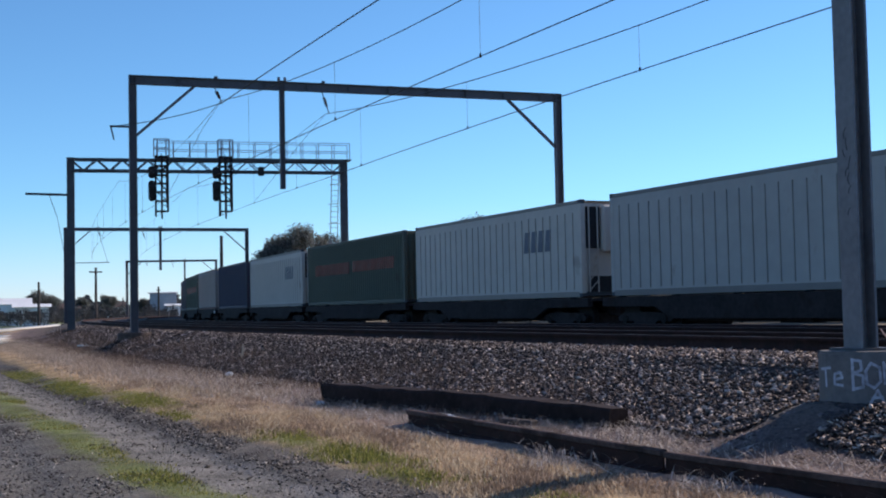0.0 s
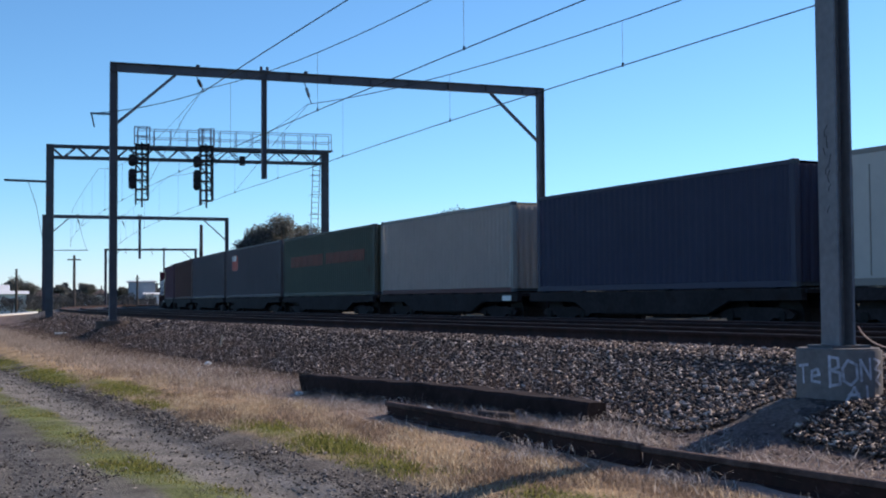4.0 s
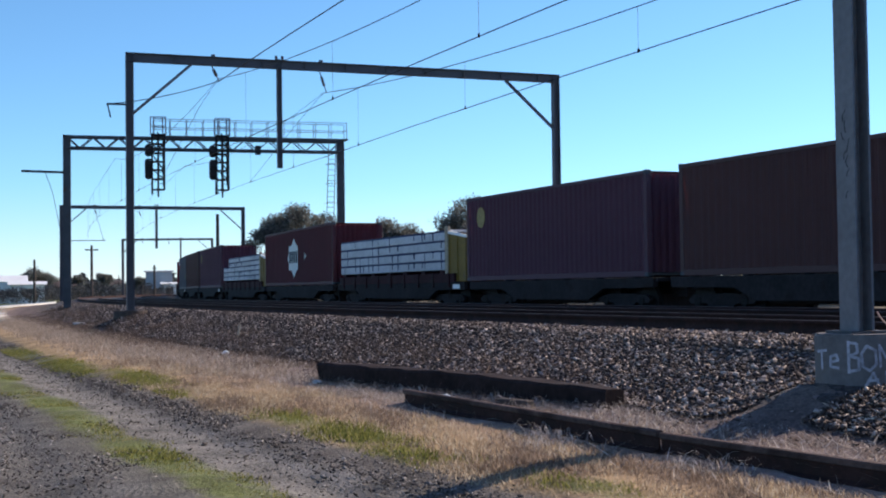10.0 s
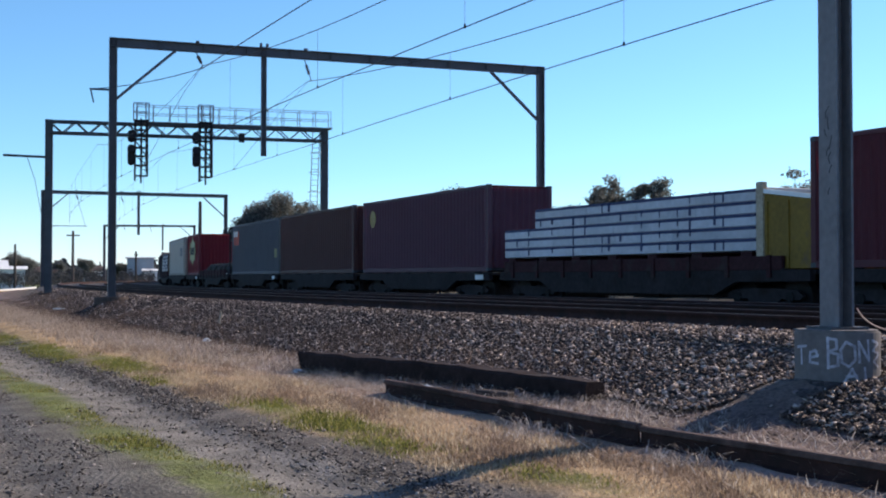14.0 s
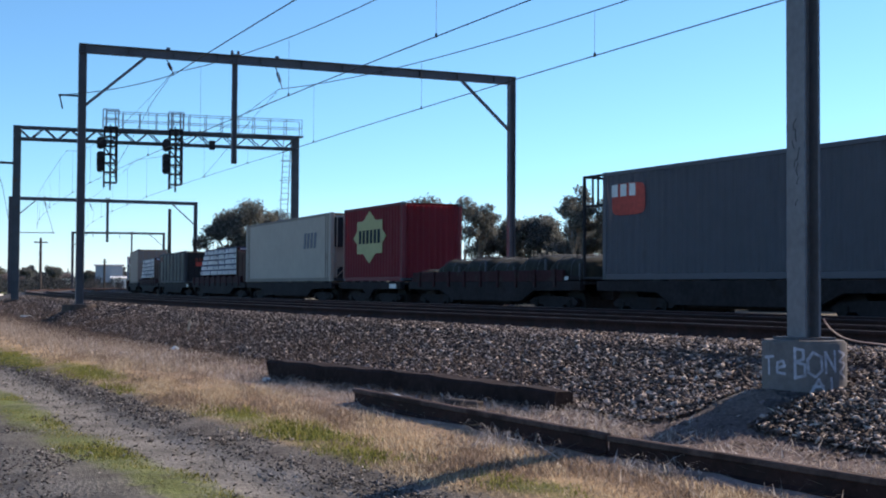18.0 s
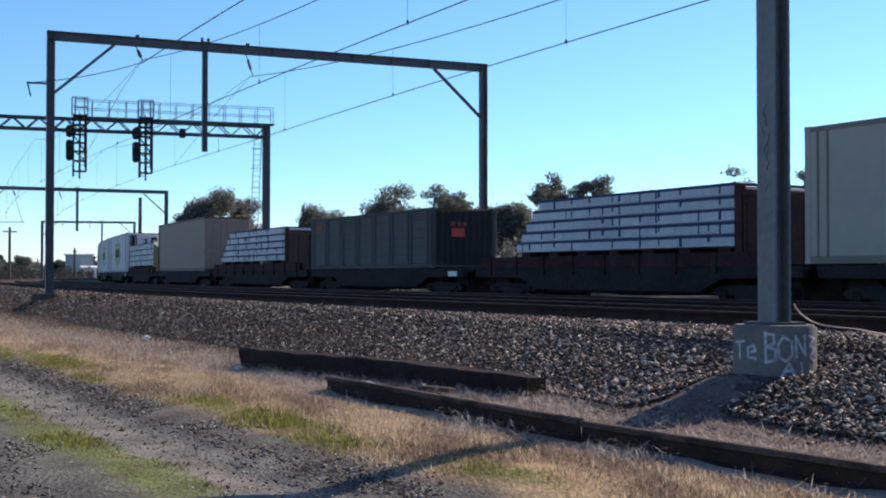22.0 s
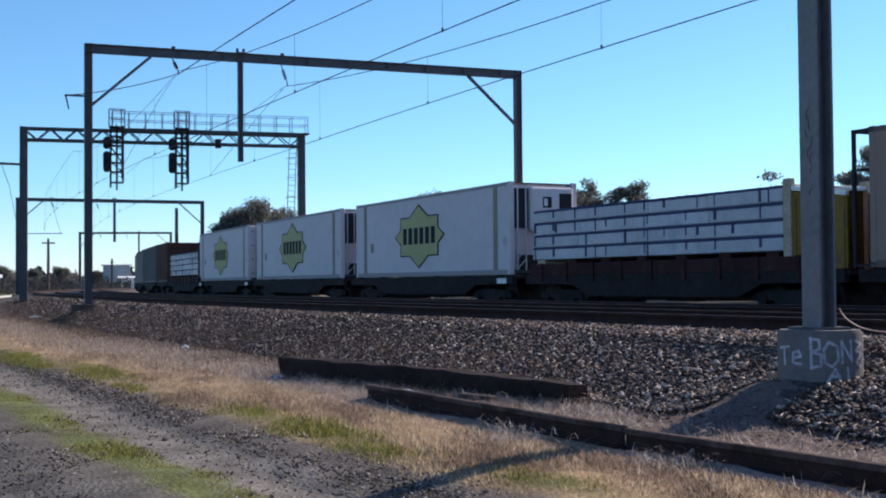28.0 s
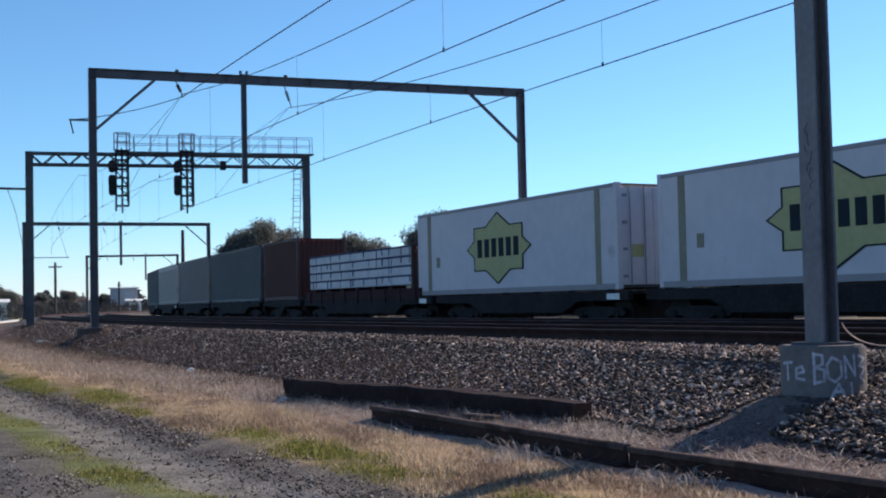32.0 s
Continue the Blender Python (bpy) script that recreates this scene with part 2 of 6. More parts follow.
def bar(bm, a, b, w, d=None, mi=0):
    """A straight bar of section w by d from a to b."""
    a, b = Vector(a), Vector(b)
    v = b - a
    q = v.to_track_quat("Z", "Y").to_matrix().to_4x4()
    box(bm, -w / 2, w / 2, -(d or w) / 2, (d or w) / 2, 0, v.length, mi=mi, m=Matrix.Translation(a) @ q)
    return bm


def rod(bm, a, b, r, n=8, r2=None):
    a, b = Vector(a), Vector(b)
    v = b - a
    m = Matrix.Translation((a + b) / 2) @ v.to_track_quat("Z", "Y").to_matrix().to_4x4()
    bmesh.ops.create_cone(bm, cap_ends=True, segments=n, radius1=r, radius2=r if r2 is None else r2, depth=v.length, matrix=m)
    return bm


def wire(points, r, parent):
    """A thin round wire through points."""
    bm = bmesh.new()
    ring = None
    for i, p in enumerate(points):
        t = (points[min(i + 1, len(points) - 1)] - points[max(i - 1, 0)]).normalized()
        q = t.to_track_quat("Z", "Y")
        cur = [bm.verts.new(p + q @ Vector((r * math.cos(a), r * math.sin(a), 0))) for a in (0, 1.5708, 3.1416, 4.7124)]
        if ring:
            for k in range(4):
                bm.faces.new((ring[k], ring[(k + 1) % 4], cur[(k + 1) % 4], cur[k]))
        ring = cur
    return bm


def prism(bm, outline, y0, y1, mi=0):
    """An outline in x and z, drawn out along y."""
    a = [bm.verts.new((x, y0, z)) for x, z in outline]
    b = [bm.verts.new((x, y1, z)) for x, z in outline]
    n = len(outline)
    fs = [bm.faces.new(a), bm.faces.new(b[::-1])]
    fs += [bm.faces.new((a[i], b[i], b[(i + 1) % n], a[(i + 1) % n])) for i in range(n)]
    for f in fs:
        f.material_index = mi
    bmesh.ops.recalc_face_normals(bm, faces=fs)
    return bm


def plate(bm, points, x, thick):
    """A flat shape in y and z, standing on the plane x and thick towards -x."""
    a = [bm.verts.new((x - thick, y, z)) for y, z in points]
    b = [bm.verts.new((x, y, z)) for y, z in points]
    n = len(points)
    fs = [bm.faces.new(a), bm.faces.new(b[::-1])] + [bm.faces.new((a[i], b[i], b[(i + 1) % n], a[(i + 1) % n])) for i in range(n)]
    bmesh.ops.recalc_face_normals(bm, faces=fs)
    return bm


def array_mesh(name, verts, faces, mat, parent=None, smooth=False):
    """A mesh from arrays; faces: (n, 3) or (n, 4)."""
    me = bpy.data.meshes.new(name)
    verts, faces = np.asarray(verts, np.float32), np.asarray(faces, np.int32)
    k = faces.shape[1]
    me.vertices.add(len(verts))
    me.vertices.foreach_set("co", verts.ravel())
    me.loops.add(faces.size)
    me.loops.foreach_set("vertex_index", faces.ravel())
    me.polygons.add(len(faces))
    me.polygons.foreach_set("loop_start", np.arange(0, faces.size, k, dtype=np.int32))
    me.polygons.foreach_set("loop_total", np.full(len(faces), k, np.int32))
    if smooth:
        me.polygons.foreach_set("use_smooth", np.ones(len(faces), bool))
    me.update(calc_edges=True)
    me.materials.append(mat)
    ob = new(name, me)
    ob.parent = parent
    return ob


def sheet(name, ss, offs, zs, mat, lift=0.0):
    """A strip along the line: a row of points over offs at every s."""
    v = []
    for s in ss:
        for o, z in zip(offs, zs):
            x, y, _ = at(s, o)
            v.append((x, y, z + (lift if o < 12 else -0.07) + (float(lie(s, o) - land(o)) if o > 10 else 0.0)))
    w = len(offs)
    f = [(i * w + j, i * w + j + 1, (i + 1) * w + j + 1, (i + 1) * w + j) for i in range(len(ss) - 1) for j in range(w - 1)]
    f = [q[::-1] for q in f]
    return array_mesh(name, v, f, mat)


def along(name, ss, section, mat, parent=None):
    """A closed section in off and z drawn out along the line."""
    v = []
    for s in ss:
        for o, z in section:
            x, y, _ = at(s, o)
            v.append((x, y, z))
    w = len(section)
    f = [(i * w + j, i * w + (j + 1) % w, (i + 1) * w + (j + 1) % w, (i + 1) * w + j) for i in range(len(ss) - 1) for j in range(w)]
    return array_mesh(name, v, f, mat, parent)


# ---- ground ----
# patches of green grass on the verge: place along the line, reach, place across, reach, strength
GREENS = ((29.8, 2.4, 15.12, 0.36, 1.0), (34.6, 3.2, 15.5, 0.36, 1.0), (40.5, 3.0, 15.7, 0.4, 0.8), (26.8, 1.1, 15.34, 0.18, 0.7), (22.6, 1.0, 15.14, 0.28, 0.9), (21.0, 1.3, 15.14, 0.32, 1.0), (19.6, 0.9, 15.25, 0.26, 0.8),
          (17.3, 0.8, 15.05, 0.22, 0.8), (15.4, 0.9, 15.2, 0.3, 0.7), (13.0, 1.2, 15.1, 0.35, 0.8))


def green_at(s, off):
    """How green the verge is: patches along the edge of the wheel tracks and a ragged strip between them."""
    g = 0.0 * s
    for s0, ds, o0, do, k in GREENS:
        g = np.maximum(g, k * np.exp(-((s - s0) / ds) ** 2 - ((off - o0) / do) ** 2))
    strip = np.exp(-((off - 17.0 - 0.06 * np.sin(s * 0.9)) / 0.33) ** 4) * (0.76 + 0.24 * np.sin(s * 1.7 + 0.6 + 2 * off) * np.sin(s * 0.63))
    meadow = np.clip((off - 19.4) / 0.5, 0, 1)
    return np.maximum(np.maximum(g, strip), meadow)


def straw_at(s, off):
    """Where bleached straw lies: between the old rails and the foot of the ballast, and along the brow of the verge."""
    a = np.exp(-((off - 13.35 - 0.012 * np.clip(s - 24, 0, 30)) / 0.62) ** 4)
    return a * (0.7 + 0.3 * np.sin(s * 2.3 + off * 3) * np.sin(s * 0.8 - off * 2))


def zone_material():
    """Gravel track, dry and green grass and bare soil in bands along the line, with ragged borders."""
    m = bpy.data.materials.new("verge_ground")
    m.use_nodes = True
    n, l = m.node_tree.nodes, m.node_tree.links
    b = n["Principled BSDF"]
    b.inputs["Roughness"].default_value, b.inputs["Specular IOR Level"].default_value = 0.95, 0.1
    at_off = n.new("ShaderNodeAttribute")
    at_off.attribute_name = "off"
    co = n.new("ShaderNodeTexCoord")
    wob = n.new("ShaderNodeTexNoise")
    wob.inputs["Scale"].default_value, wob.inputs["Detail"].default_value, wob.inputs["Roughness"].default_value = 0.7, 8, 0.7
    l.new(co.outputs["Object"], wob.inputs["Vector"])
    shift = n.new("ShaderNodeMath")
    shift.operation = "MULTIPLY_ADD"
    l.new(wob.outputs["Fac"], shift.inputs[0])
    shift.inputs[1].default_value, shift.inputs[2].default_value = 0.8, -0.40
    summed = n.new("ShaderNodeMath")
    summed.operation = "ADD"
    l.new(at_off.outputs["Fac"], summed.inputs[0])
    l.new(shift.outputs[0], summed.inputs[1])
    rng = n.new("ShaderNodeMapRange")
    rng.inputs["From Min"].default_value, rng.inputs["From Max"].default_value = 10.0, 22.0
    l.new(summed.outputs[0], rng.inputs["Value"])
    ramp = n.new("ShaderNodeValToRGB")
    cr = ramp.color_ramp
    stops = ((10.0, (0.16, 0.13, 0.09)), (11.2, (0.10, 0.085, 0.07)), (12.3, (0.12, 0.09, 0.08)), (13.0, (0.135, 0.10, 0.09)), (13.75, (0.20, 0.145, 0.12)), (14.2, (0.33, 0.235, 0.16)), (14.8, (0.35, 0.24, 0.135)),
             (15.3, (0.28, 0.20, 0.115)), (15.5, (0.13, 0.112, 0.095)), (15.85, (0.118, 0.104, 0.09)), (16.15, (0.172, 0.157, 0.138)), (16.6, (0.172, 0.157, 0.138)), (17.0, (0.12, 0.11, 0.085)),
             (17.6, (0.125, 0.114, 0.10)), (19.2, (0.125, 0.113, 0.10)), (22.0, (0.13, 0.115, 0.08)))
    cr.elements[0].position, cr.elements[0].color = 0, (*stops[0][1], 1)
    cr.elements[1].position, cr.elements[1].color = 1, (*stops[-1][1], 1)
    for o, c in stops[1:-1]:
        cr.elements.new((o - 10) / 12).color = (*c, 1)
    l.new(rng.outputs[0], ramp.inputs["Fac"])
    fine = n.new("ShaderNodeTexNoise")
    fine.inputs["Scale"].default_value, fine.inputs["Detail"].default_value = 28, 7
    l.new(co.outputs["Object"], fine.inputs["Vector"])
    patch = n.new("ShaderNodeTexNoise")
    patch.inputs["Scale"].default_value, patch.inputs["Detail"].default_value = 1.9, 6
    l.new(co.outputs["Object"], patch.inputs["Vector"])
    add = n.new("ShaderNodeMath")
    add.operation = "ADD"
    l.new(fine.outputs["Fac"], add.inputs[0])
    l.new(patch.outputs["Fac"], add.inputs[1])
    amp = n.new("ShaderNodeMapRange")
    amp.inputs["From Min"].default_value, amp.inputs["From Max"].default_value = 0.65, 1.35
    amp.inputs["To Min"].default_value, amp.inputs["To Max"].default_value = 0.43, 1.76
    l.new(add.outputs[0], amp.inputs["Value"])
    shade = ramp.outputs["Color"]
    rag = n.new("ShaderNodeTexNoise")
    rag.inputs["Scale"].default_value, rag.inputs["Detail"].default_value, rag.inputs["Roughness"].default_value = 4.5, 8, 0.75
    l.new(co.outputs["Object"], rag.inputs["Vector"])
    for key, tint, strength in (("straw", (0.30, 0.24, 0.21), 0.75), ("green", (0.115, 0.132, 0.04), 0.85)):
        field = n.new("ShaderNodeAttribute")
        field.attribute_name = key
        rough = n.new("ShaderNodeMath")
        rough.operation = "MULTIPLY_ADD"
        l.new(rag.outputs["Fac"], rough.inputs[0])
        rough.inputs[1].default_value = 1.3
        l.new(field.outputs["Fac"], rough.inputs[2])
        edge = n.new("ShaderNodeMapRange")
        edge.inputs["From Min"].default_value, edge.inputs["From Max"].default_value = 0.95, 1.45
        edge.inputs["To Max"].default_value = strength
        l.new(rough.outputs[0], edge.inputs["Value"])
        mix = n.new("ShaderNodeMix")
        mix.data_type = "RGBA"
        l.new(edge.outputs[0], mix.inputs["Factor"])
        l.new(shade, mix.inputs["A"])
        mix.inputs["B"].default_value = (*tint, 1)
        shade = mix.outputs["Result"]
    hue = n.new("ShaderNodeHueSaturation")
    l.new(shade, hue.inputs["Color"])
    l.new(amp.outputs[0], hue.inputs["Value"])
    l.new(hue.outputs["Color"], b.inputs["Base Color"])
    bp = n.new("ShaderNodeBump")
    bp.inputs["Strength"].default_value, bp.inputs["Distance"].default_value = 0.8, 0.05
    l.new(fine.outputs["Fac"], bp.inputs["Height"])
    l.new(bp.outputs["Normal"], b.inputs["Normal"])
    return m


def build_ground():
    def axis(lo, hi, fine):
        a = [np.arange(lo, hi, fine)]
        step, x, up = fine, hi, []
        while x < 2600:
            up.append(x)
            step *= 1.25
            x += step
        step, x, down = fine, lo - fine, []
        while x > -2600:
            down.append(x)
            step *= 1.25
            x -= step
        return np.concatenate([down[::-1], a[0], up])
    xs, ys = axis(-16, 12, 0.16), axis(4, 40, 0.2)
    gx, gy = np.meshgrid(xs, ys)
    off, s = off_of(gx, gy)
    z = lie(s, off)
    near = np.clip(1 - np.abs(gy - 20) / 60, 0, 1)
    bumps = 0.025 * np.sin(gx * 2.1 + np.sin(gy * 1.3)) * np.sin(gy * 1.7 + gx * 0.6) + 0.012 * np.sin(gx * 6.1) * np.sin(gy * 5.3)
    rut = -0.04 * np.exp(-((off - 16.2) / 0.35) ** 2) - 0.04 * np.exp(-((off - 18.1) / 0.4) ** 2) + 0.02 * np.exp(-((off - 17.2) / 0.4) ** 2)
    z = z + (bumps * (off > 11) + rut) * near
    w, h = len(xs), len(ys)
    i = np.arange(w * h).reshape(h, w)
    f = np.stack([i[:-1, :-1], i[:-1, 1:], i[1:, 1:], i[1:, :-1]], -1).reshape(-1, 4)
    ob = array_mesh("ground", np.stack([gx, gy, z], -1).reshape(-1, 3), f, zone_material(), smooth=True)
    for key, val in (("off", off), ("green", green_at(s, off)), ("straw", straw_at(s, off))):
        a = ob.data.attributes.new(key, "FLOAT", "POINT")
        a.data.foreach_set("value", val.ravel().astype(np.float32))
    tagged(ob, "dry grassy verge with a gravel vehicle track", "ground", kind="structure")


build_ground()


# ---- ballast and tracks ----
def ballast_material():
    m = bpy.data.materials.new("crushed_stone_ballast")
    m.use_nodes = True
    n, l = m.node_tree.nodes, m.node_tree.links
    b = n["Principled BSDF"]
    b.inputs["Roughness"].default_value = 0.9
    co = n.new("ShaderNodeTexCoord")
    v = n.new("ShaderNodeTexVoronoi")
    v.inputs["Scale"].default_value = 17
    l.new(co.outputs["Object"], v.inputs["Vector"])
    sep = n.new("ShaderNodeSeparateColor")
    l.new(v.outputs["Color"], sep.inputs["Color"])
    ramp = n.new("ShaderNodeValToRGB")
    ramp.color_ramp.elements[0].color, ramp.color_ramp.elements[1].color = (0.024, 0.018, 0.017, 1), (0.2, 0.155, 0.14, 1)
    ramp.color_ramp.elements.new(0.75).color = (0.055, 0.041, 0.037, 1)
    l.new(sep.outputs["Red"], ramp.inputs["Fac"])
    l.new(ramp.outputs["Color"], b.inputs["Base Color"])
    bp = n.new("ShaderNodeBump")
    bp.inputs["Strength"].default_value, bp.inputs["Distance"].default_value = 1.0, 0.05
    bp.invert = True
    l.new(v.outputs["Distance"], bp.inputs["Height"])
    l.new(bp.outputs["Normal"], b.inputs["Normal"])
    return m


BALLAST = ballast_material()
LONG = np.concatenate([np.arange(-45, 16, 1.0), np.arange(16, 26, 0.25), np.arange(26, 70, 1.0), np.arange(70, 216, 2.5)])
_o = [12.2, 11.9, 11.6, 11.3, 11.0, 10.7, 10.4, 10.2, 9.8, 9.25, 8.85, 6.3, 2.3, 1.2]
near_bed = sheet("ballast_bed", LONG, _o, [float(land(np.array(o))) for o in _o], BALLAST, 0.03)
tagged(near_bed, "dark crushed stone ballast under two suburban tracks", "ballast", kind="structure")
_o = [1.1, -1.2, -3.4, -4.4]
tagged(sheet("ballast_bed", LONG, _o, [float(land(np.array(o))) for o in _o], BALLAST, 0.03), "dark crushed stone ballast under the freight track", "ballast", kind="structure")

RAIL = ((-0.07, 0.0), (0.07, 0.0), (0.07, 0.012), (0.01, 0.03), (0.01, 0.115), (0.036, 0.125), (0.036, 0.158), (0.026, 0.165), (-0.026, 0.165), (-0.036, 0.158), (-0.036, 0.125), (-0.01, 0.115), (-0.01, 0.03), (-0.07, 0.012))
RAIL_TOP = 1.10


def build_track(name, centre, gauge, top, label, sleepers):
    root = thing(name, label, "railway track", "railway tracks", kind="structure")
    for o in (centre + gauge / 2 + 0.036, centre - gauge / 2 - 0.036):
        along("rail", LONG, [(o - x, top - 0.165 + z) for x, z in RAIL], RUST, root)
        along("rail_head", LONG, [(o - x, top + z) for x, z in ((-0.024, -0.004), (0.024, -0.004), (0.022, 0.002), (-0.022, 0.002))], RAILHEAD, root)
    data = None
    for i in range(sleepers):
        s = 4 + i * 0.69
        m = place(s, centre, top - 0.165 - 0.115)
        if data is None:
            ob = part("sleeper", boxes((-1.3, 1.3, -0.12, 0.12, 0, 0.115), bevel=0.012), TIMBER, root)
            ob.matrix_basis, data = m, ob.data
        else:
            share("sleeper", data, root, m)
    return root


build_track("suburban_track", 8.2, 1.6, RAIL_TOP, "rusty broad-gauge track on timber sleepers in ballast", 90)
build_track("suburban_track", 4.4, 1.6, RAIL_TOP, "rusty broad-gauge track on timber sleepers in ballast", 60)
build_track("freight_track", -1.25, 1.435, 0.66, "rusty standard-gauge freight track on timber sleepers", 60)


# ---- overhead line portals ----
def i_post(bm, x, y, z0, z1, w=0.25, flange=0.022, web=0.014, d=None):
    """An I-section upright: flanges face along the beam, the web lies between."""
    d = d or w
    a, f, e, c = w / 2, w / 2 - flange, d / 2, web / 2
    ring = [(-a, -e), (-f, -e), (-f, -c), (f, -c), (f, -e), (a, -e), (a, e), (f, e), (f, c), (-f, c), (-f, e), (-a, e)]
    lo = [bm.verts.new((x + p, y + q, z0)) for p, q in ring]
    hi = [bm.verts.new((x + p, y + q, z1)) for p, q in ring]
    n = len(ring)
    fs = [bm.faces.new(lo), bm.faces.new(hi)] + [bm.faces.new((lo[i], lo[(i + 1) % n], hi[(i + 1) % n], hi[i])) for i in range(n)]
    bmesh.ops.recalc_face_normals(bm, faces=fs)
    return bm


def polar(az, d):
    return Vector((math.sin(radians(az)) * d, math.cos(radians(az)) * d, 0))


def insulator(parent, x, y, z_top, z_low, x_low):
    a, b = Vector((x, y, z_top)), Vector((x_low, y, z_low))
    hang = part("hanger", rod(bmesh.new(), a, b, 0.018, 6), DARK_STEEL, parent)
    for k in range(5):
        c = a.lerp(b, 0.3 + 0.09 * k)
        rim = bmesh.new()
        rod(rim, c - (b - a).normalized() * 0.025, c + (b - a).normalized() * 0.025, 0.07, 10, 0.04)
        part("insulator_disc", rim, PORCELAIN, hang)
    return hang


def portal(left, right, base_z, top_z, right_base, group, drop=True, foundation=0.85, brace=2.05, stain=False, arm=False, width=0.25, reach=False, hang=5.1, deep_flange=None, steel=None):
    """A steel portal over the tracks from post to post; its local x runs along the beam."""
    STEEL = steel or GREY_STEEL
    v = right - left
    span = v.length
    root = thing("overhead_line_portal", "grey steel portal carrying the overhead wires on two I-section posts", "portal", group,
                 Matrix.Translation((left.x, left.y, base_z)) @ Matrix.Rotation(math.atan2(v.y, v.x), 4, "Z"))
    h = top_z - base_z
    post = part("post", i_post(bmesh.new(), 0, 0, 0, h, width, d=deep_flange), STEEL, root)
    plate_bm = boxes((-0.2, 0.2, -0.2, 0.2, 0.0, 0.025))
    part("base_plate", plate_bm, DARK_STEEL, post)
    part("post", i_post(bmesh.new(), span, 0, right_base - base_z, h, width), STEEL, root)
    beam = bmesh.new()
    for z0, z1 in ((h - 0.30, h - 0.28), (h - 0.02, h)):
        box(beam, -0.125, span + 0.125, -0.11, 0.11, z0, z1)
    box(beam, -0.125, span + 0.125, -0.008, 0.008, h - 0.28, h - 0.02)
    for k in range(int(span / 1.5) + 1):
        x = k * 1.5
        box(beam, x - 0.006, x + 0.006, -0.1, 0.1, h - 0.28, h - 0.02)
    part("beam", beam, STEEL, root)
    for a, b in (((0.1, 0, h - brace), (brace, 0, h - 0.3)), ((span - 0.1, 0, h - brace), (span - brace, 0, h - 0.3))):
        part("brace", bar(bmesh.new(), a, b, 0.11, 0.09), STEEL, root)
    if drop:
        dp = part("drop_post", i_post(bmesh.new(), hang, 0, h - 3.78, h + 0.05, 0.17 * width / 0.25, 0.015), STEEL, root)
        part("insulator_disc", rod(bmesh.new(), (hang - 0.1, 0, h), (hang - 0.1, 0, h + 0.16), 0.05, 8), PORCELAIN, dp)
        part("insulator_disc", rod(bmesh.new(), (hang + 0.12, 0, h), (hang + 0.12, 0, h + 0.16), 0.05, 8), PORCELAIN, dp)
        insulator(root, 2.75, 0, h - 0.3, h - 0.82, 3.0)
        insulator(root, 6.55, 0, h - 0.3, h - 1.05, 6.8)
        for x in (2.8, 6.6):
            part("clamp", boxes((x - 0.06, x + 0.06, -0.06, 0.06, h, h + 0.09), bevel=0.01), DARK_STEEL, root)
    if reach:
        a = bmesh.new()
        bar(a, (0.12, 0, h - 3.1), (3.7, 0, h - 3.06), 0.07)
        bar(a, (2.75, 0, h - 0.3), (3.55, 0, h - 3.05), 0.03)
        bar(a, (3.3, 0, h - 0.3), (2.9, 0, h - 1.3), 0.03)
        part("registration_arm", a, GALVANISED, root)
    if arm:
        a = bmesh.new()
        bar(a, (-0.1, 0, h - 1.75), (-0.75, 0, h - 1.75), 0.06)
        bar(a, (-0.72, 0, h - 1.75), (-0.62, 0, h - 2.2), 0.045)
        part("bracket", a, DARK_STEEL, root)
        pts = [(3.0 - 3.7 * k / 8, 0, h - 0.82 - 0.93 * (k / 8) - 0.5 * (k / 8) * (1 - k / 8)) for k in range(9)]
        part("tie_wire", wire([Vector(p) for p in pts], 0.014, root), COPPER, root)
    fb = bmesh.new()
    deep = base_z + 0.2
    if foundation:
        rod(fb, (0, 0, -deep), (0, 0, 0), foundation / 2, 40)
        bmesh.ops.bevel(fb, geom=[e for e in fb.edges if abs(e.verts[0].co.z) < 1e-4 and abs(e.verts[1].co.z) < 1e-4], offset=0.02, segments=2, affect="EDGES")
        part("foundation", fb, DIRTY if stain else CONCRETE, root, "round concrete footing")
    return root


EYE = 1.55
P0 = Vector((3.90, 11.2, 0))
P0R = Vector((*at(15.4, -4.7)[:2], 0))
pole_portal = portal(P0, P0R, EYE - 0.465, EYE + 8.2, 0.3, "overhead portals", drop=False, foundation=0.76, width=0.175, deep_flange=0.275, steel=LIGHT_STEEL)
P1, P1R = polar(-13.82, 42.1), polar(5.92, 46.4)
portal(P1, P1R, EYE - 0.62, EYE + 8.03, 0.3, "overhead portals", foundation=1.1, arm=True, stain=True)
P3, P3R = polar(-16.8, 111.0), polar(-8.74, 113.0)
portal(P3, P3R, EYE - 0.75, EYE + 7.62, 0.3, "overhead portals", foundation=0.9, stain=True, width=0.3, reach=True, hang=8.1)
P4, P4R = polar(-14.14, 187.0), polar(-10.15, 186.0)
portal(P4, P4R, EYE - 0.8, EYE + 7.9, 0.3, "overhead portals", foundation=0.9, stain=True, width=0.35, hang=8.4)


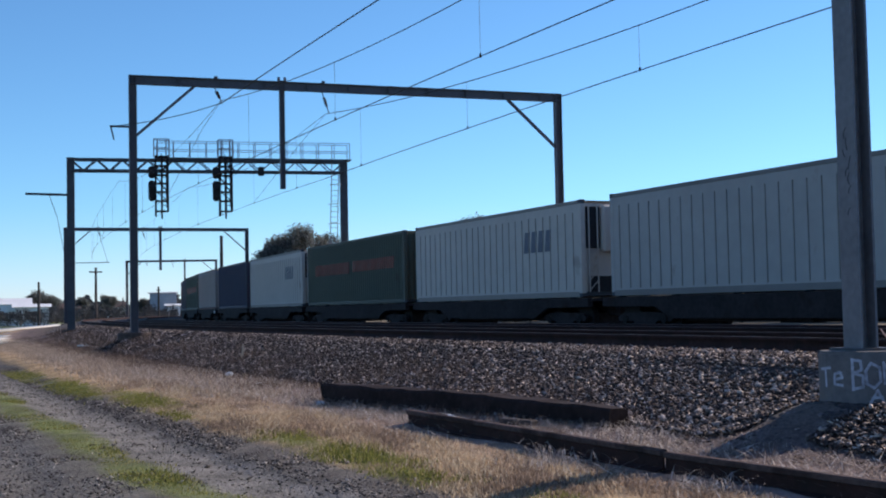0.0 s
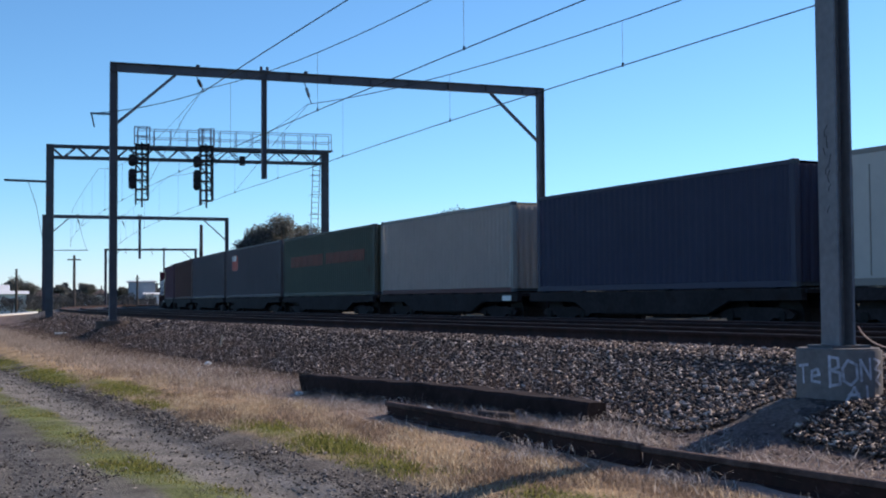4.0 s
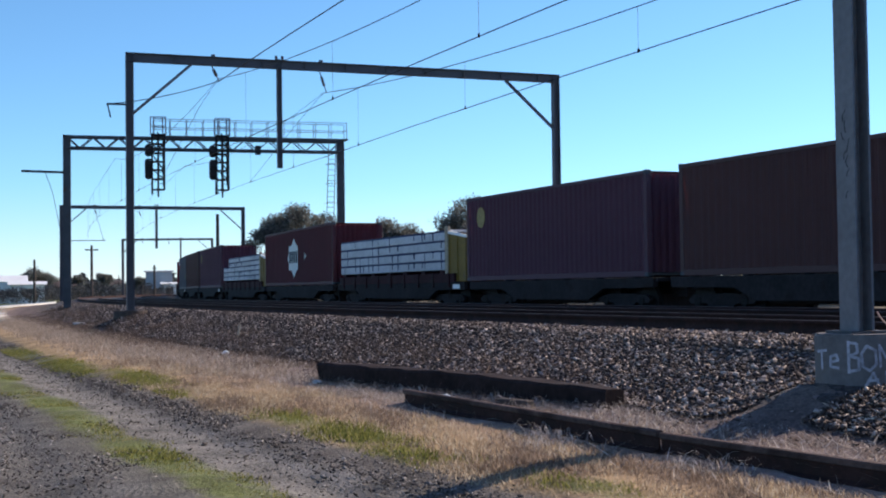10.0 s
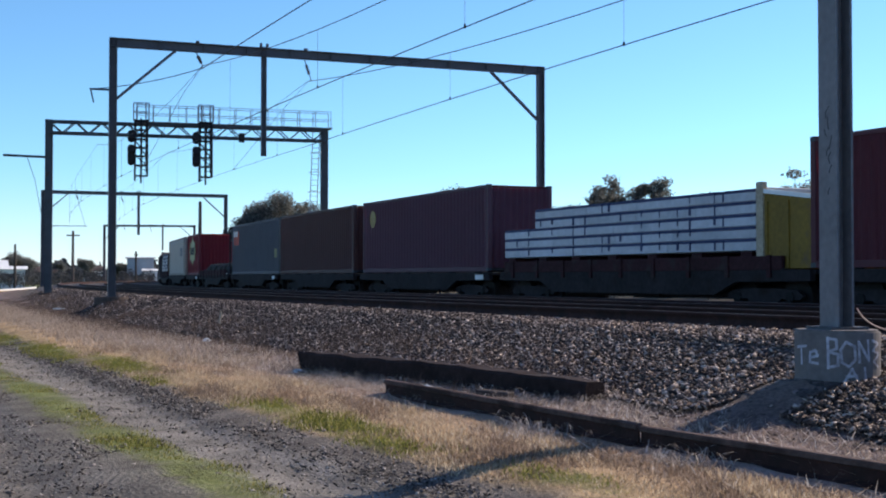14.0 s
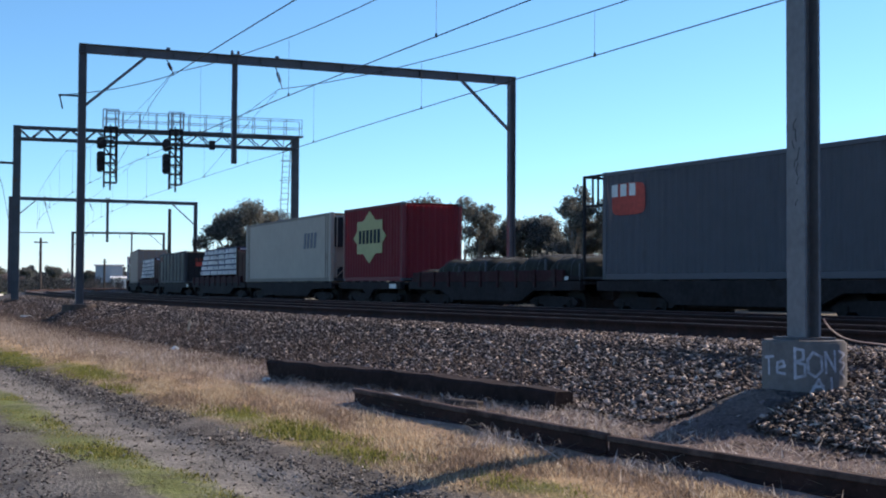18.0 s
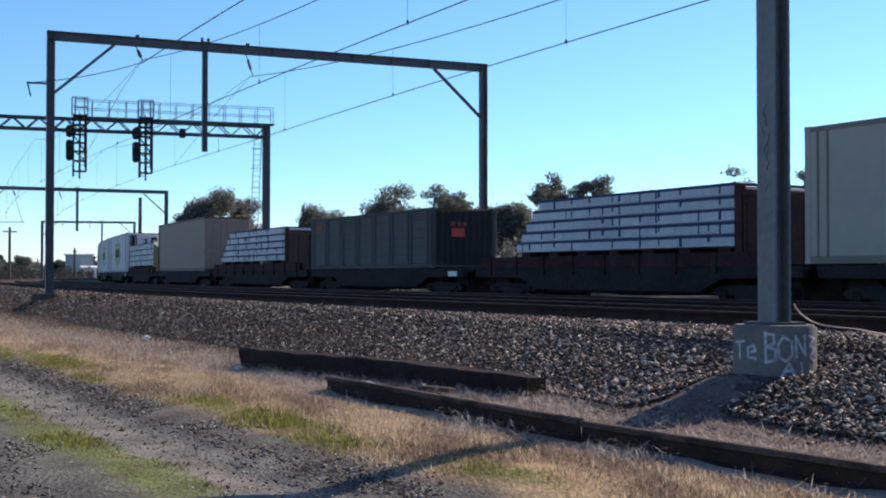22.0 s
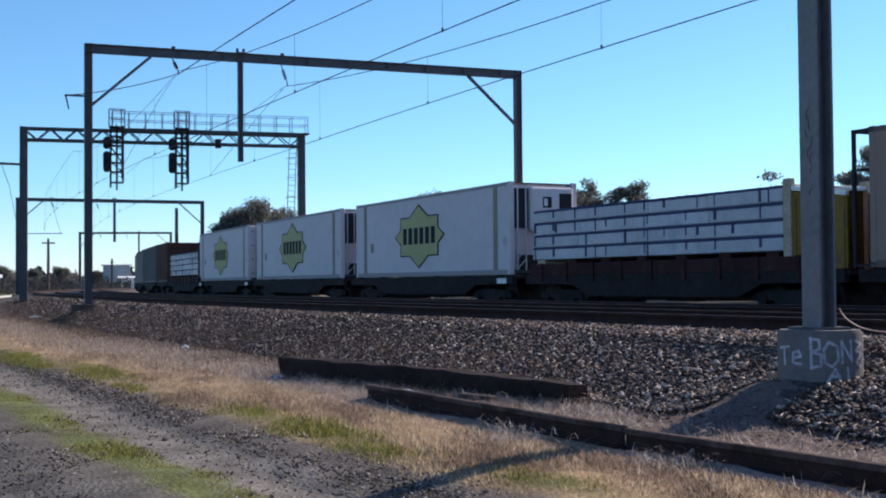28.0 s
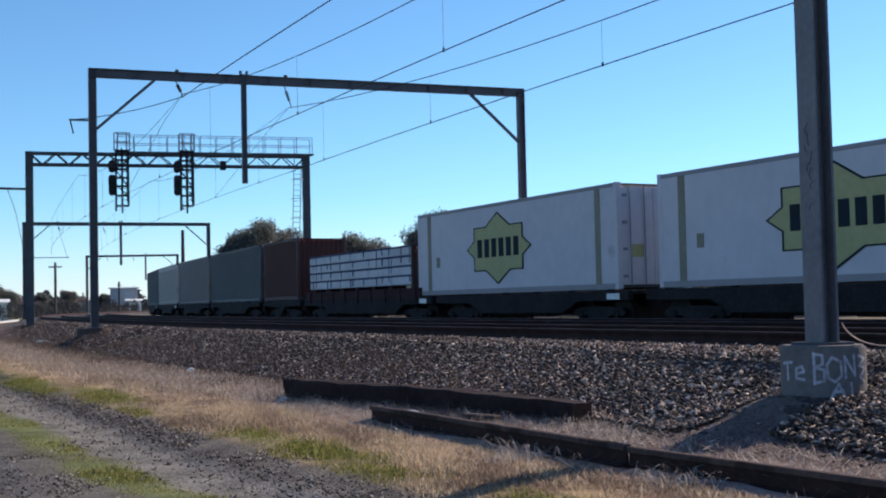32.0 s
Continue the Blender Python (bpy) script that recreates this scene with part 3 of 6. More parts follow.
# ---- painted scrawl on the nearest footing: unreadable, so plain strokes ----
def scrawl():
    to_cam = math.atan2(-P0.y, -P0.x)
    inv = pole_portal.matrix_basis.inverted()
    strokes = (((-1.12, 0.16), (-0.78, 0.145)), ((-0.95, 0.15), (-0.93, 0.31)), ((-0.68, 0.25), (-0.45, 0.23), (-0.5, 0.18), (-0.65, 0.2), (-0.66, 0.29), (-0.44, 0.3)),
               ((-0.21, 0.07), (-0.2, 0.33)), ((-0.21, 0.07), (-0.02, 0.08), (-0.01, 0.16), (-0.2, 0.19), (0.02, 0.21), (0.02, 0.31), (-0.2, 0.33)),
               ((0.2, 0.1), (0.08, 0.17), (0.1, 0.28), (0.26, 0.32), (0.42, 0.26), (0.4, 0.14), (0.2, 0.1)), ((0.52, 0.28), (0.5, 0.1), (0.78, 0.27), (0.76, 0.09)),
               ((0.9, 0.09), (1.15, 0.12), (0.92, 0.18), (1.2, 0.21), (0.95, 0.28), (1.15, 0.33)), ((0.16, 0.46), (0.34, 0.34), (0.48, 0.45)), ((0.2, 0.41), (0.46, 0.40)), ((0.66, 0.33), (0.68, 0.46)))
    r = 0.38 + 0.004
    foot = [c for c in pole_portal.children if c.name.startswith("foundation")][0]
    spray = material("pale_spray_paint", (0.36, 0.36, 0.41), 0.6, 0, 20, 0.5, 0)
    for line in strokes:
        bm = bmesh.new()
        for (a0, z0), (a1, z1) in zip(line, line[1:]):
            n = max(2, int(abs(a1 - a0) / 0.06) + 2)
            da, dz = (a1 - a0) * r, z1 - z0
            k = 0.0125 / math.hypot(da, dz)
            ring = []
            for t in np.linspace(-0.06, 1.06, n):
                a, z = a0 + (a1 - a0) * t, z0 + dz * t
                for sgn in (-1, 1):
                    w = to_cam + a + sgn * dz * k / r
                    ring.append(bm.verts.new((P0.x + r * math.cos(w), P0.y + r * math.sin(w), EYE - 0.465 - z + sgn * da * k)))
            for i in range(n - 1):
                bm.faces.new((ring[2 * i], ring[2 * i + 1], ring[2 * i + 3], ring[2 * i + 2]))
        bmesh.ops.transform(bm, matrix=inv, verts=bm.verts)
        part("graffiti_stroke", bm, spray, foot)
    post = [c for c in pole_portal.children if c.name.startswith("post")][0]
    ink = material("dark_spray_paint", (0.03, 0.03, 0.04), 0.6, 0, 20, 0.3, 0)
    rnd = random.Random(4)
    for z in (1.44, 1.52, 1.6, 1.66, 1.78, 1.84, 1.95, 1.24):
        dy, lean, bend = rnd.uniform(-0.04, 0.03), rnd.uniform(-0.05, 0.05), rnd.uniform(-0.03, 0.03)
        tall = rnd.uniform(0.06, 0.13)
        bm = plate(bmesh.new(), [(dy - 0.006, z), (dy + 0.006, z), (dy + bend + 0.006, z + tall / 2), (dy + lean + 0.006, z + tall), (dy + lean - 0.006, z + tall), (dy + bend - 0.006, z + tall / 2)], -0.0877, 0.002)
        part("graffiti_stroke", bm, ink, post)


scrawl()


# ---- the signal gantry ----
def build_gantry():
    left, right = polar(-16.56, 68.0), polar(-4.21, 69.1)
    v = right - left
    w = v.length
    base = EYE - 0.8
    top = EYE + 8.42 - base
    root = thing("signal_gantry", "dark steel lattice signal gantry with walkway, ladder and two hanging signals", "signal gantry",
                 m=Matrix.Translation((left.x, left.y, base)) @ Matrix.Rotation(math.atan2(v.y, v.x), 4, "Z"))
    for x in (0, w):
        bm = bmesh.new()
        box(bm, x - 0.2, x + 0.2, -0.16, 0.16, 0.0 if x == 0 else -0.5, top - (0 if x == 0 else 0.0))
        part("post", bm, DARK_STEEL, root)
        part("foundation", rod(bmesh.new(), (x, 0, -base - 0.2), (x, 0, 0.02), 0.5, 24), DIRTY, root)
    lo, hi = top - 0.70, top - 0.1
    for z in (lo, hi):
        for y in (-0.35, 0.35):
            part("chord", bar(bmesh.new(), (0, y, z), (w, y, z), 0.11, 0.11), DARK_STEEL, root)
    n = 22
    for i in range(n):
        x0, x1 = w * i / n, w * (i + 1) / n
        a, b = ((x0, lo), (x1, hi)) if i % 2 else ((x0, hi), (x1, lo))
        for y in (-0.35, 0.35):
            part("diagonal", bar(bmesh.new(), (a[0], y, a[1]), (b[0], y, b[1]), 0.055, 0.055), DARK_STEEL, root)
    # walkway and rails from the first signal to the far post
    x0 = 4.5
    part("walkway", boxes((x0, w + 0.4, -0.4, 0.4, top - 0.02, top + 0.03)), DARK_STEEL, root)
    for k in range(13):
        x = x0 + (w + 0.3 - x0) * k / 12
        for y in (-0.4, 0.4):
            part("handrail_post", bar(bmesh.new(), (x, y, top), (x, y, top + 0.92), 0.035), GALVANISED, root)
    for z in (0.46, 0.92):
        for y in (-0.4, 0.4):
            part("handrail", bar(bmesh.new(), (x0, y, top + z), (w + 0.3, y, top + z), 0.03), GALVANISED, root)
    # two hanging signals in cages
    for x in (4.42, 7.82):
        cage = bmesh.new()
        for dx in (-0.02, 0.30, 0.62):
            for y in (-0.55, -1.05):
                bar(cage, (x + dx, y, top + 0.05), (x + dx, y, top - 2.95 - (0.25 if dx < 0 else 0)), 0.085)
        for z in (-2.95, -2.4, -1.9, -1.45, -1.0, -0.5, 0.0):
            for y in (-0.55, -1.05):
                bar(cage, (x - 0.02, y, top + z), (x + 0.62, y, top + z), 0.06)
            for dx in (-0.02, 0.62):
                bar(cage, (x + dx, -0.55, top + z), (x + dx, -1.05, top + z), 0.05)
        bar(cage, (x + 0.3, -0.8, top - 2.95), (x + 0.3, -0.8, top - 3.35), 0.09)
        bar(cage, (x - 0.02, -0.55, top - 1.0), (x + 0.62, -0.55, top - 1.9), 0.06)
        bar(cage, (x - 0.02, -1.05, top - 1.9), (x + 0.62, -1.05, top - 2.4), 0.05)
        bar(cage, (x + 0.62, -1.05, top - 0.5), (x - 0.02, -1.05, top - 1.0), 0.05)
        cage_ob = part("signal_cage", cage, BLACK, root)
        for y in (-0.55, -1.05):
            for dx in (-0.1, 0.08, 0.54, 0.7):
                part("guard_post", bar(bmesh.new(), (x + dx, y, top), (x + dx, y, top + 0.95), 0.045), GALVANISED, cage_ob)
            for z in (0.47, 0.95):
                part("guard_rail", bar(bmesh.new(), (x - 0.1, y, top + z), (x + 0.7, y, top + z), 0.035), GALVANISED, cage_ob)
        ladder = bmesh.new()
        for dx in (0.28, 0.56):
            bar(ladder, (x + dx, -0.62, top + 0.2), (x + dx, -0.62, top - 2.7), 0.045)
        for k in range(9):
            bar(ladder, (x + 0.28, -0.62, top - 0.3 * k - 0.2), (x + 0.56, -0.62, top - 0.3 * k - 0.2), 0.03)
        part("ladder", ladder, BLACK, root)
        for zc, hh in ((-1.85, 0.56), (-0.85, 0.33)):
            head = bmesh.new()
            outline = []
            for k in range(20):
                a = 2 * math.pi * k / 20
                outline.append((x - 0.22 + 0.19 * math.cos(a), top + zc + (hh - 0.19) * (1 if math.sin(a) > 0 else -1) + 0.19 * math.sin(a)))
            prism(head, outline, -0.95, -0.83)
            sig = part("signal_head", head, BLACK, root, "black oval signal backboard")
            for k in range(2 if hh > 0.5 else 1):
                part("hood", rod(bmesh.new(), (x - 0.22, -1.3, top + zc + (0.24 - 0.48 * k if hh > 0.5 else 0)), (x - 0.22, -0.95, top + zc + (0.24 - 0.48 * k if hh > 0.5 else 0)), 0.14, 14), BLACK, sig)
            part("bracket", bar(bmesh.new(), (x - 0.22, -0.8, top + zc), (x - 0.1, -0.8, top + zc), 0.08), DARK_STEEL, sig)
    part("relay_box", boxes((9.95, 10.25, -0.6, -0.35, top - 0.95, top - 0.45), bevel=0.02), BLACK, root)
    # access ladder with hoops at the far post
    lad = bmesh.new()
    for d in (-0.2, 0.2):
        bar(lad, (w - 0.85 + d, -0.3, -0.2), (w - 0.5 + d, -0.3, top), 0.04)
    for k in range(28):
        z = 0.3 * k
        xx = w - 0.85 + 0.35 * z / top
        bar(lad, (xx - 0.2, -0.3, z), (xx + 0.2, -0.3, z), 0.026)
    lad_ob = part("access_ladder", lad, GALVANISED, root)
    for k in range(6):
        z = 2.3 + k * 1.1
        pts = [(w - 0.85 + 0.35 * z / top + 0.34 * math.cos(a), -0.3 - 0.62 * math.sin(a), z) for a in np.linspace(0, math.pi, 9)]
        part("hoop", wire([Vector(p) for p in pts], 0.017, lad_ob), GALVANISED, lad_ob)
    # side arm over the verge
    arm = bmesh.new()
    bar(arm, (-0.15, 0, top - 2.0), (-2.3, 0, top - 1.95), 0.12)
    bar(arm, (-1.1, 0, top - 2.0), (-0.7, 0, top - 3.2), 0.03)
    bar(arm, (-0.7, 0, top - 3.2), (-0.2, 0, top - 5.9), 0.025)
    part("side_arm", arm, DARK_STEEL, root)
    return root


build_gantry()


# ---- overhead wires ----
def world_point(s, off, z):
    x, y, _ = at(s, off)
    return Vector((x, y, z))


SPANS = ((-14, 18.4), (18.4, 50.6), (50.6, 77.0), (77.0, 118.0))


def overhead(off, high, near_high, contact, near_contact, sag):
    """Catenary, contact wire and droppers; the heights at the nearest portal differ from those further off."""
    root = thing("overhead_wire", "dark contact wire hung on droppers from a catenary wire over the track", "overhead wire", "overhead wires", kind="structure")
    for a, b in SPANS:
        h0, h1 = (near_high, high) if a < 50 else (high, high)
        c0, c1 = (near_contact, contact) if a == 18.4 else ((near_contact, near_contact) if a < 18 else (contact, contact))
        if a < 18:
            h0 = h1 = near_high
        low = sag if a < 70 else 0.5
        n = 16
        zz = lambda t: EYE + h0 + (h1 - h0) * t - 4 * low * t * (1 - t)
        cz = lambda t: EYE + c0 + (c1 - c0) * t
        part("catenary_wire", wire([world_point(a + (b - a) * k / n, off, zz(k / n)) for k in range(n + 1)], 0.0125 if a < 50 else 0.009, root), COPPER, root)
        part("contact_wire", wire([world_point(a + (b - a) * k / n, off, cz(k / n)) for k in range(n + 1)], 0.0125 if a < 50 else 0.009, root), COPPER, root)
        m = max(3, int((b - a) / 6.5))
        for k in range(m):
            t = (k + 0.55) / m
            s = a + (b - a) * t
            d = part("dropper", wire([world_point(s, off, zz(t)), world_point(s, off, cz(t))], 0.004, root), COPPER, root)
            p = world_point(s, off, cz(t))
            part("clip", boxes((p.x - 0.02, p.x + 0.02, p.y - 0.03, p.y + 0.03, p.z - 0.02, p.z + 0.06)), COPPER, d)
    return root


first_wire = overhead(8.2, 7.33, 6.9, 4.82, 5.02, 0.85)
second_wire = overhead(4.4, 7.04, 6.2, 4.72, 5.05, 0.68)
feeder = thing("feeder_wire", "dark anchor wire running up from the first portal", "overhead wire", "overhead wires", kind="structure")
part("wire", wire([world_point(s, 8.2 - 0.012 * (50.6 - s), EYE + float(np.interp(s, (-14, 18.4, 38, 50.6), (7.9, 7.75, 7.38, 7.22)))) for s in np.arange(-13.8, 50.7, 2.3)], 0.02, feeder), COPPER, feeder)
for off, z0, z1, parent in ((8.2, 7.3, 4.82, first_wire), (4.4, 7.0, 4.72, second_wire)):
    part("pull_off", wire([world_point(50.6, off, EYE + z0), world_point(53.0, off + 0.1, EYE + z0 - 0.6), world_point(61, off, EYE + z1)], 0.009, parent), COPPER, parent)


# ---- cast-off rails and a timber beam in the grass ----
# rusted head, paler than web and foot: the lit top edge is coloured in
LIT_RUST = material("lit_rusted_rail_head", (0.085, 0.055, 0.047), 0.85, 0, 22, 0.4, 0.3, (0.04, 0.024, 0.02), 3.0, 0.5)


def loose_rail(s0, s1, o0, o1, z0, z1, label):
    a, b = world_point(s0, o0, z0), world_point(s1, o1, z1)
    v = b - a
    root = thing("old_rail", label, "rail", "cast-off rails", Matrix.Translation(a) @ v.to_track_quat("Y", "Z").to_matrix().to_4x4())
    for name, outline, mat in (("foot", ((-0.074, 0), (0.074, 0), (0.074, 0.013), (0.011, 0.032), (-0.011, 0.032), (-0.074, 0.013)), RUST), ("web", ((-0.011, 0.031), (0.011, 0.031), (0.011, 0.123), (-0.011, 0.123)), RUST),
                               ("head", ((-0.011, 0.122), (0.011, 0.122), (0.038, 0.132), (0.038, 0.166), (0.028, 0.175), (-0.028, 0.175), (-0.038, 0.166), (-0.038, 0.132)), LIT_RUST)):
        part(name, prism(bmesh.new(), outline, 0, v.length), mat, root)
    return root


loose_rail(18.03, 22.7, 13.79, 13.73, 0.225, 0.225, "rusty cast-off rail lying in dry grass")
loose_rail(8.0, 18.02, 13.2, 13.77, 0.205, 0.21, "rusty cast-off rail with its end beside another rail")
a, b = world_point(26.4, 13.25, 0.215), world_point(20.6, 12.33, 0.235)
v = b - a
beam = thing("old_timber_beam", "tarred dark timber beam lying at the foot of the ballast", "beam", m=Matrix.Translation(a) @ v.to_track_quat("Y", "Z").to_matrix().to_4x4())
bm = bmesh.new()
prism(bm, [(-0.13, 0), (0.13, 0), (0.138, 0.04), (0.135, 0.26), (0.11, 0.295), (-0.10, 0.30), (-0.13, 0.275), (-0.135, 0.05)], 0, v.length)
bmesh.ops.subdivide_edges(bm, edges=[e for e in bm.edges if abs((e.verts[0].co - e.verts[1].co).y) > 1], cuts=31)
for q in bm.verts:
    q.co += Vector((0.02 * math.sin(q.co.y * 1.3), 0, 0.007 * math.sin(q.co.y * 2.1 + q.co.x * 9) + (0.008 * math.sin(q.co.y * 7) if q.co.z > 0.18 else 0)))
    near_end = max(0.0, 1 - min(q.co.y, v.length - q.co.y) / 0.6)
    q.co.z += near_end * (0.05 if q.co.z < 0.1 else -0.015)
    q.co.z *= 1 - 0.13 * max(0.0, q.co.y / v.length - 0.45) / 0.55
    if q.co.z > 0.15:
        q.co.z += 0.006 * math.sin(q.co.y * 13 + 1) * math.sin(q.co.y * 5.7 + q.co.x * 14)
    if q.co.y < 0.01:
        q.co.y += 0.12 - 0.4 * q.co.z
part("timber", bm, OLD_BEAM, beam)
block = thing("concrete_block", "small grey concrete block lying against the timber beam", "block", m=place(21.5, 13.02, 0.25, 14))
part("block", boxes((-0.06, 0.06, -0.25, 0.25, 0, 0.09), bevel=0.012), DIRTY, block)
for s_at, o_at, size, turn in ((26.05, 13.5, 0.05, 20), (22.7, 13.2, 0.06, 70), (33.5, 12.6, 0.07, 40), (30.6, 12.9, 0.05, 10)):
    scrap = thing("paper_scrap", "crumpled white scrap lying in the straw", "litter", "litter", place(s_at, o_at, float(lie(np.array(s_at), np.array(o_at))) + 0.01, turn))
    bm = bmesh.new()
    bmesh.ops.create_icosphere(bm, subdivisions=2, radius=size)
    for q in bm.verts:
        k = 1 + 0.3 * math.sin(q.co.x * 90 + turn) * math.sin(q.co.y * 70) + 0.25 * math.sin(q.co.z * 110 + q.co.x * 60)
        q.co = Vector((q.co.x * 1.3 * k, q.co.y * k, (q.co.z + size * 0.6) * 0.6 * k))
    part("scrap", bm, WHITE_PAINT, scrap)
stake = thing("timber_stake", "thin pale timber stake standing in the ballast", "stake", m=place(36.0, 11.62, 0.40) @ Matrix.Rotation(radians(9), 4, "Y"))
part("shaft", boxes((-0.02, 0.02, -0.02, 0.02, 0, 0.42), bevel=0.004), DUNNAGE, stake)
slab = thing("concrete_slab", "pale broken concrete slab lying at the foot of the ballast", "slab", m=place(56.4, 12.0, 0.36, 35))
part("slab", boxes((-0.12, 0.12, -0.45, 0.45, 0, 0.07), bevel=0.02), ROADBASE, slab)
cable = thing("loose_cable", "thin pale red cable curling from the post to the ballast", "cable")
c0 = Vector((P0.x + 0.16, P0.y - 0.02, EYE - 0.27))
part("cable", wire([c0 + Vector((0.02 + 1.5 * k ** 1.3, 0.2 * k * k - 0.05 * math.sin(3.1 * k), -0.32 * (1 - (1 - k) ** 4) + 0.13 * math.sin(math.pi * min(k * 1.25, 1)) ** 2 * k)) for k in np.linspace(0, 1, 28)], 0.0075, cable),
     material("pale_red_cable", (0.45, 0.28, 0.24), 0.6, 0, 20, 0.2, 0), cable)


# ---- the freight train ----
BODY_Z = 1.78      # underside of the containers
RAIL_Z = 0.66


def paint(name, c, rust=(0.10, 0.055, 0.035), at_=0.66):
    c = (c[0], c[1] * 0.98, c[2] * 0.97)
    return material(name, c, 0.6, 0, 3, 0.07, 0.02, tuple(0.6 * x + 0.4 * y for x, y in zip(c, rust)), 1.4, at_)


PAINT = {
    "grey": paint("grey_container_paint", (0.355, 0.335, 0.32)),
    "white": paint("off_white_container_paint", (0.47, 0.425, 0.385)),
    "bright": paint("white_reefer_paint", (0.56, 0.525, 0.55), at_=0.70),
    "cream": paint("cream_reefer_paint", (0.37, 0.31, 0.265), at_=0.7),
    "beige": paint("beige_container_paint", (0.28, 0.19, 0.155)),
    "green": paint("dark_green_container_paint", (0.13, 0.15, 0.12)),
    "olive": paint("dark_grey_container_paint", (0.19, 0.185, 0.175)),
    "navy": paint("navy_container_paint", (0.075, 0.078, 0.135)),
    "slate": paint("slate_grey_container_paint", (0.16, 0.143, 0.165)),
    "steelblue": paint("steel_blue_container_paint", (0.165, 0.165, 0.195)),
    "putty": paint("putty_grey_container_paint", (0.52, 0.48, 0.45)),
    "ice": paint("pale_blue_grey_container_paint", (0.21, 0.215, 0.225)),
    "brown": paint("brown_container_paint", (0.15, 0.062, 0.06)),
    "plum": paint("dull_plum_container_paint", (0.165, 0.064, 0.098)),
    "maroon": paint("maroon_container_paint", (0.165, 0.034, 0.048)),
    "red": paint("red_container_paint", (0.30, 0.03, 0.045)),
    "rustred": paint("faded_rust_red_container_paint", (0.15, 0.06, 0.055)),
}
RUSTY_RAIL = paint("rusty_bottom_rail", (0.09, 0.032, 0.034))
DARK_PAINT = paint("weathered_black_paint", (0.045, 0.043, 0.047))
LOGO = {
    "stripe": material("dull_yellow_stripe_paint", (0.24, 0.21, 0.15), 0.6, 0, 8, 0.15, 0),
    "ochre": material("ochre_logo_paint", (0.34, 0.235, 0.085), 0.6, 0, 8, 0.25, 0),
    "yellow": material("yellow_logo_paint", (0.40, 0.365, 0.17), 0.6, 0, 8, 0.1, 0),
    "ink": material("dark_logo_paint", (0.018, 0.026, 0.034), 0.75, 0, 8, 0.15, 0),
    "redl": material("red_logo_paint", (0.42, 0.05, 0.035), 0.6, 0, 8, 0.25, 0),
    "dullred": material("faded_red_lettering_paint", (0.20, 0.052, 0.036), 0.6, 0, 8, 0.35, 0),
    "pale": material("pale_logo_paint", (0.66, 0.66, 0.64), 0.5, 0, 8, 0.15, 0),
    "grey": material("grey_lettering_paint", (0.085, 0.095, 0.13), 0.5, 0, 8, 0.15, 0),
}


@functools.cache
def dimmed(colour, kept=0.5):
    """The same paint darkened: seams, and shade put in for rails and posts."""
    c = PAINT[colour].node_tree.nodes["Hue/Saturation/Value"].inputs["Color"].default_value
    return paint("dimmed_" + PAINT[colour].name, tuple(kept * v + 0.005 for v in c[:3]))


def ribbed(length, z0, z1, pitch, depth, flat=0.3):
    """A ribbed steel sheet in the plane x = 0, ribs towards +x; y along, z up."""
    bm = bmesh.new()
    n = max(1, round(length / pitch))
    p = length / n
    prof = []
    for i in range(n):
        y = -length / 2 + i * p
        prof += [(0, y), (0, y + p * flat), (depth, y + p * (flat + 0.2)), (depth, y + p * 0.8)]
    prof.append((0, length / 2))
    lo = [bm.verts.new((x, y, z0)) for x, y in prof]
    hi = [bm.verts.new((x, y, z1)) for x, y in prof]
    for i in range(len(prof) - 1):
        bm.faces.new((lo[i + 1], lo[i], hi[i], hi[i + 1]))
    bmesh.ops.solidify(bm, geom=bm.faces[:], thickness=0.004)
    return bm


def star(cy, cz, r, k=0.74, squeeze=1.0):
    return [(cy + (r if i % 2 == 0 else r * k) * math.sin(math.pi * i / 8) * squeeze, cz + (r if i % 2 == 0 else r * k) * math.cos(math.pi * i / 8)) for i in range(16)]


def eight_point(cy, cz, wide, high, right=1.0):
    """A rectangle and a diamond laid over one another; right: how far the front point reaches."""
    quarter = [(0, 1), (0.38, 0.62), (0.76, 0.62), (0.76, 0.24), (1, 0)]
    pts = quarter[:-1] + [(x, -z) for x, z in quarter[:0:-1]] + [(-x, -z) for x, z in quarter[:-1]] + [(-x, z) for x, z in quarter[:0:-1]]
    return [(cy + wide * max(x, -right), cz + high * z) for x, z in pts]


def bars_row(bm, y0, y1, z0, z1, n, x, slant=0.0):
    """A row of plain upright blocks in place of lettering."""
    w = (y1 - y0) / n
    for i in range(n):
        a = y0 + w * i
        plate(bm, [(a + 0.1 * w, z0), (a + 0.78 * w, z0), (a + 0.78 * w + slant, z1), (a + 0.1 * w + slant, z1)], x, 0.005)
    return bm


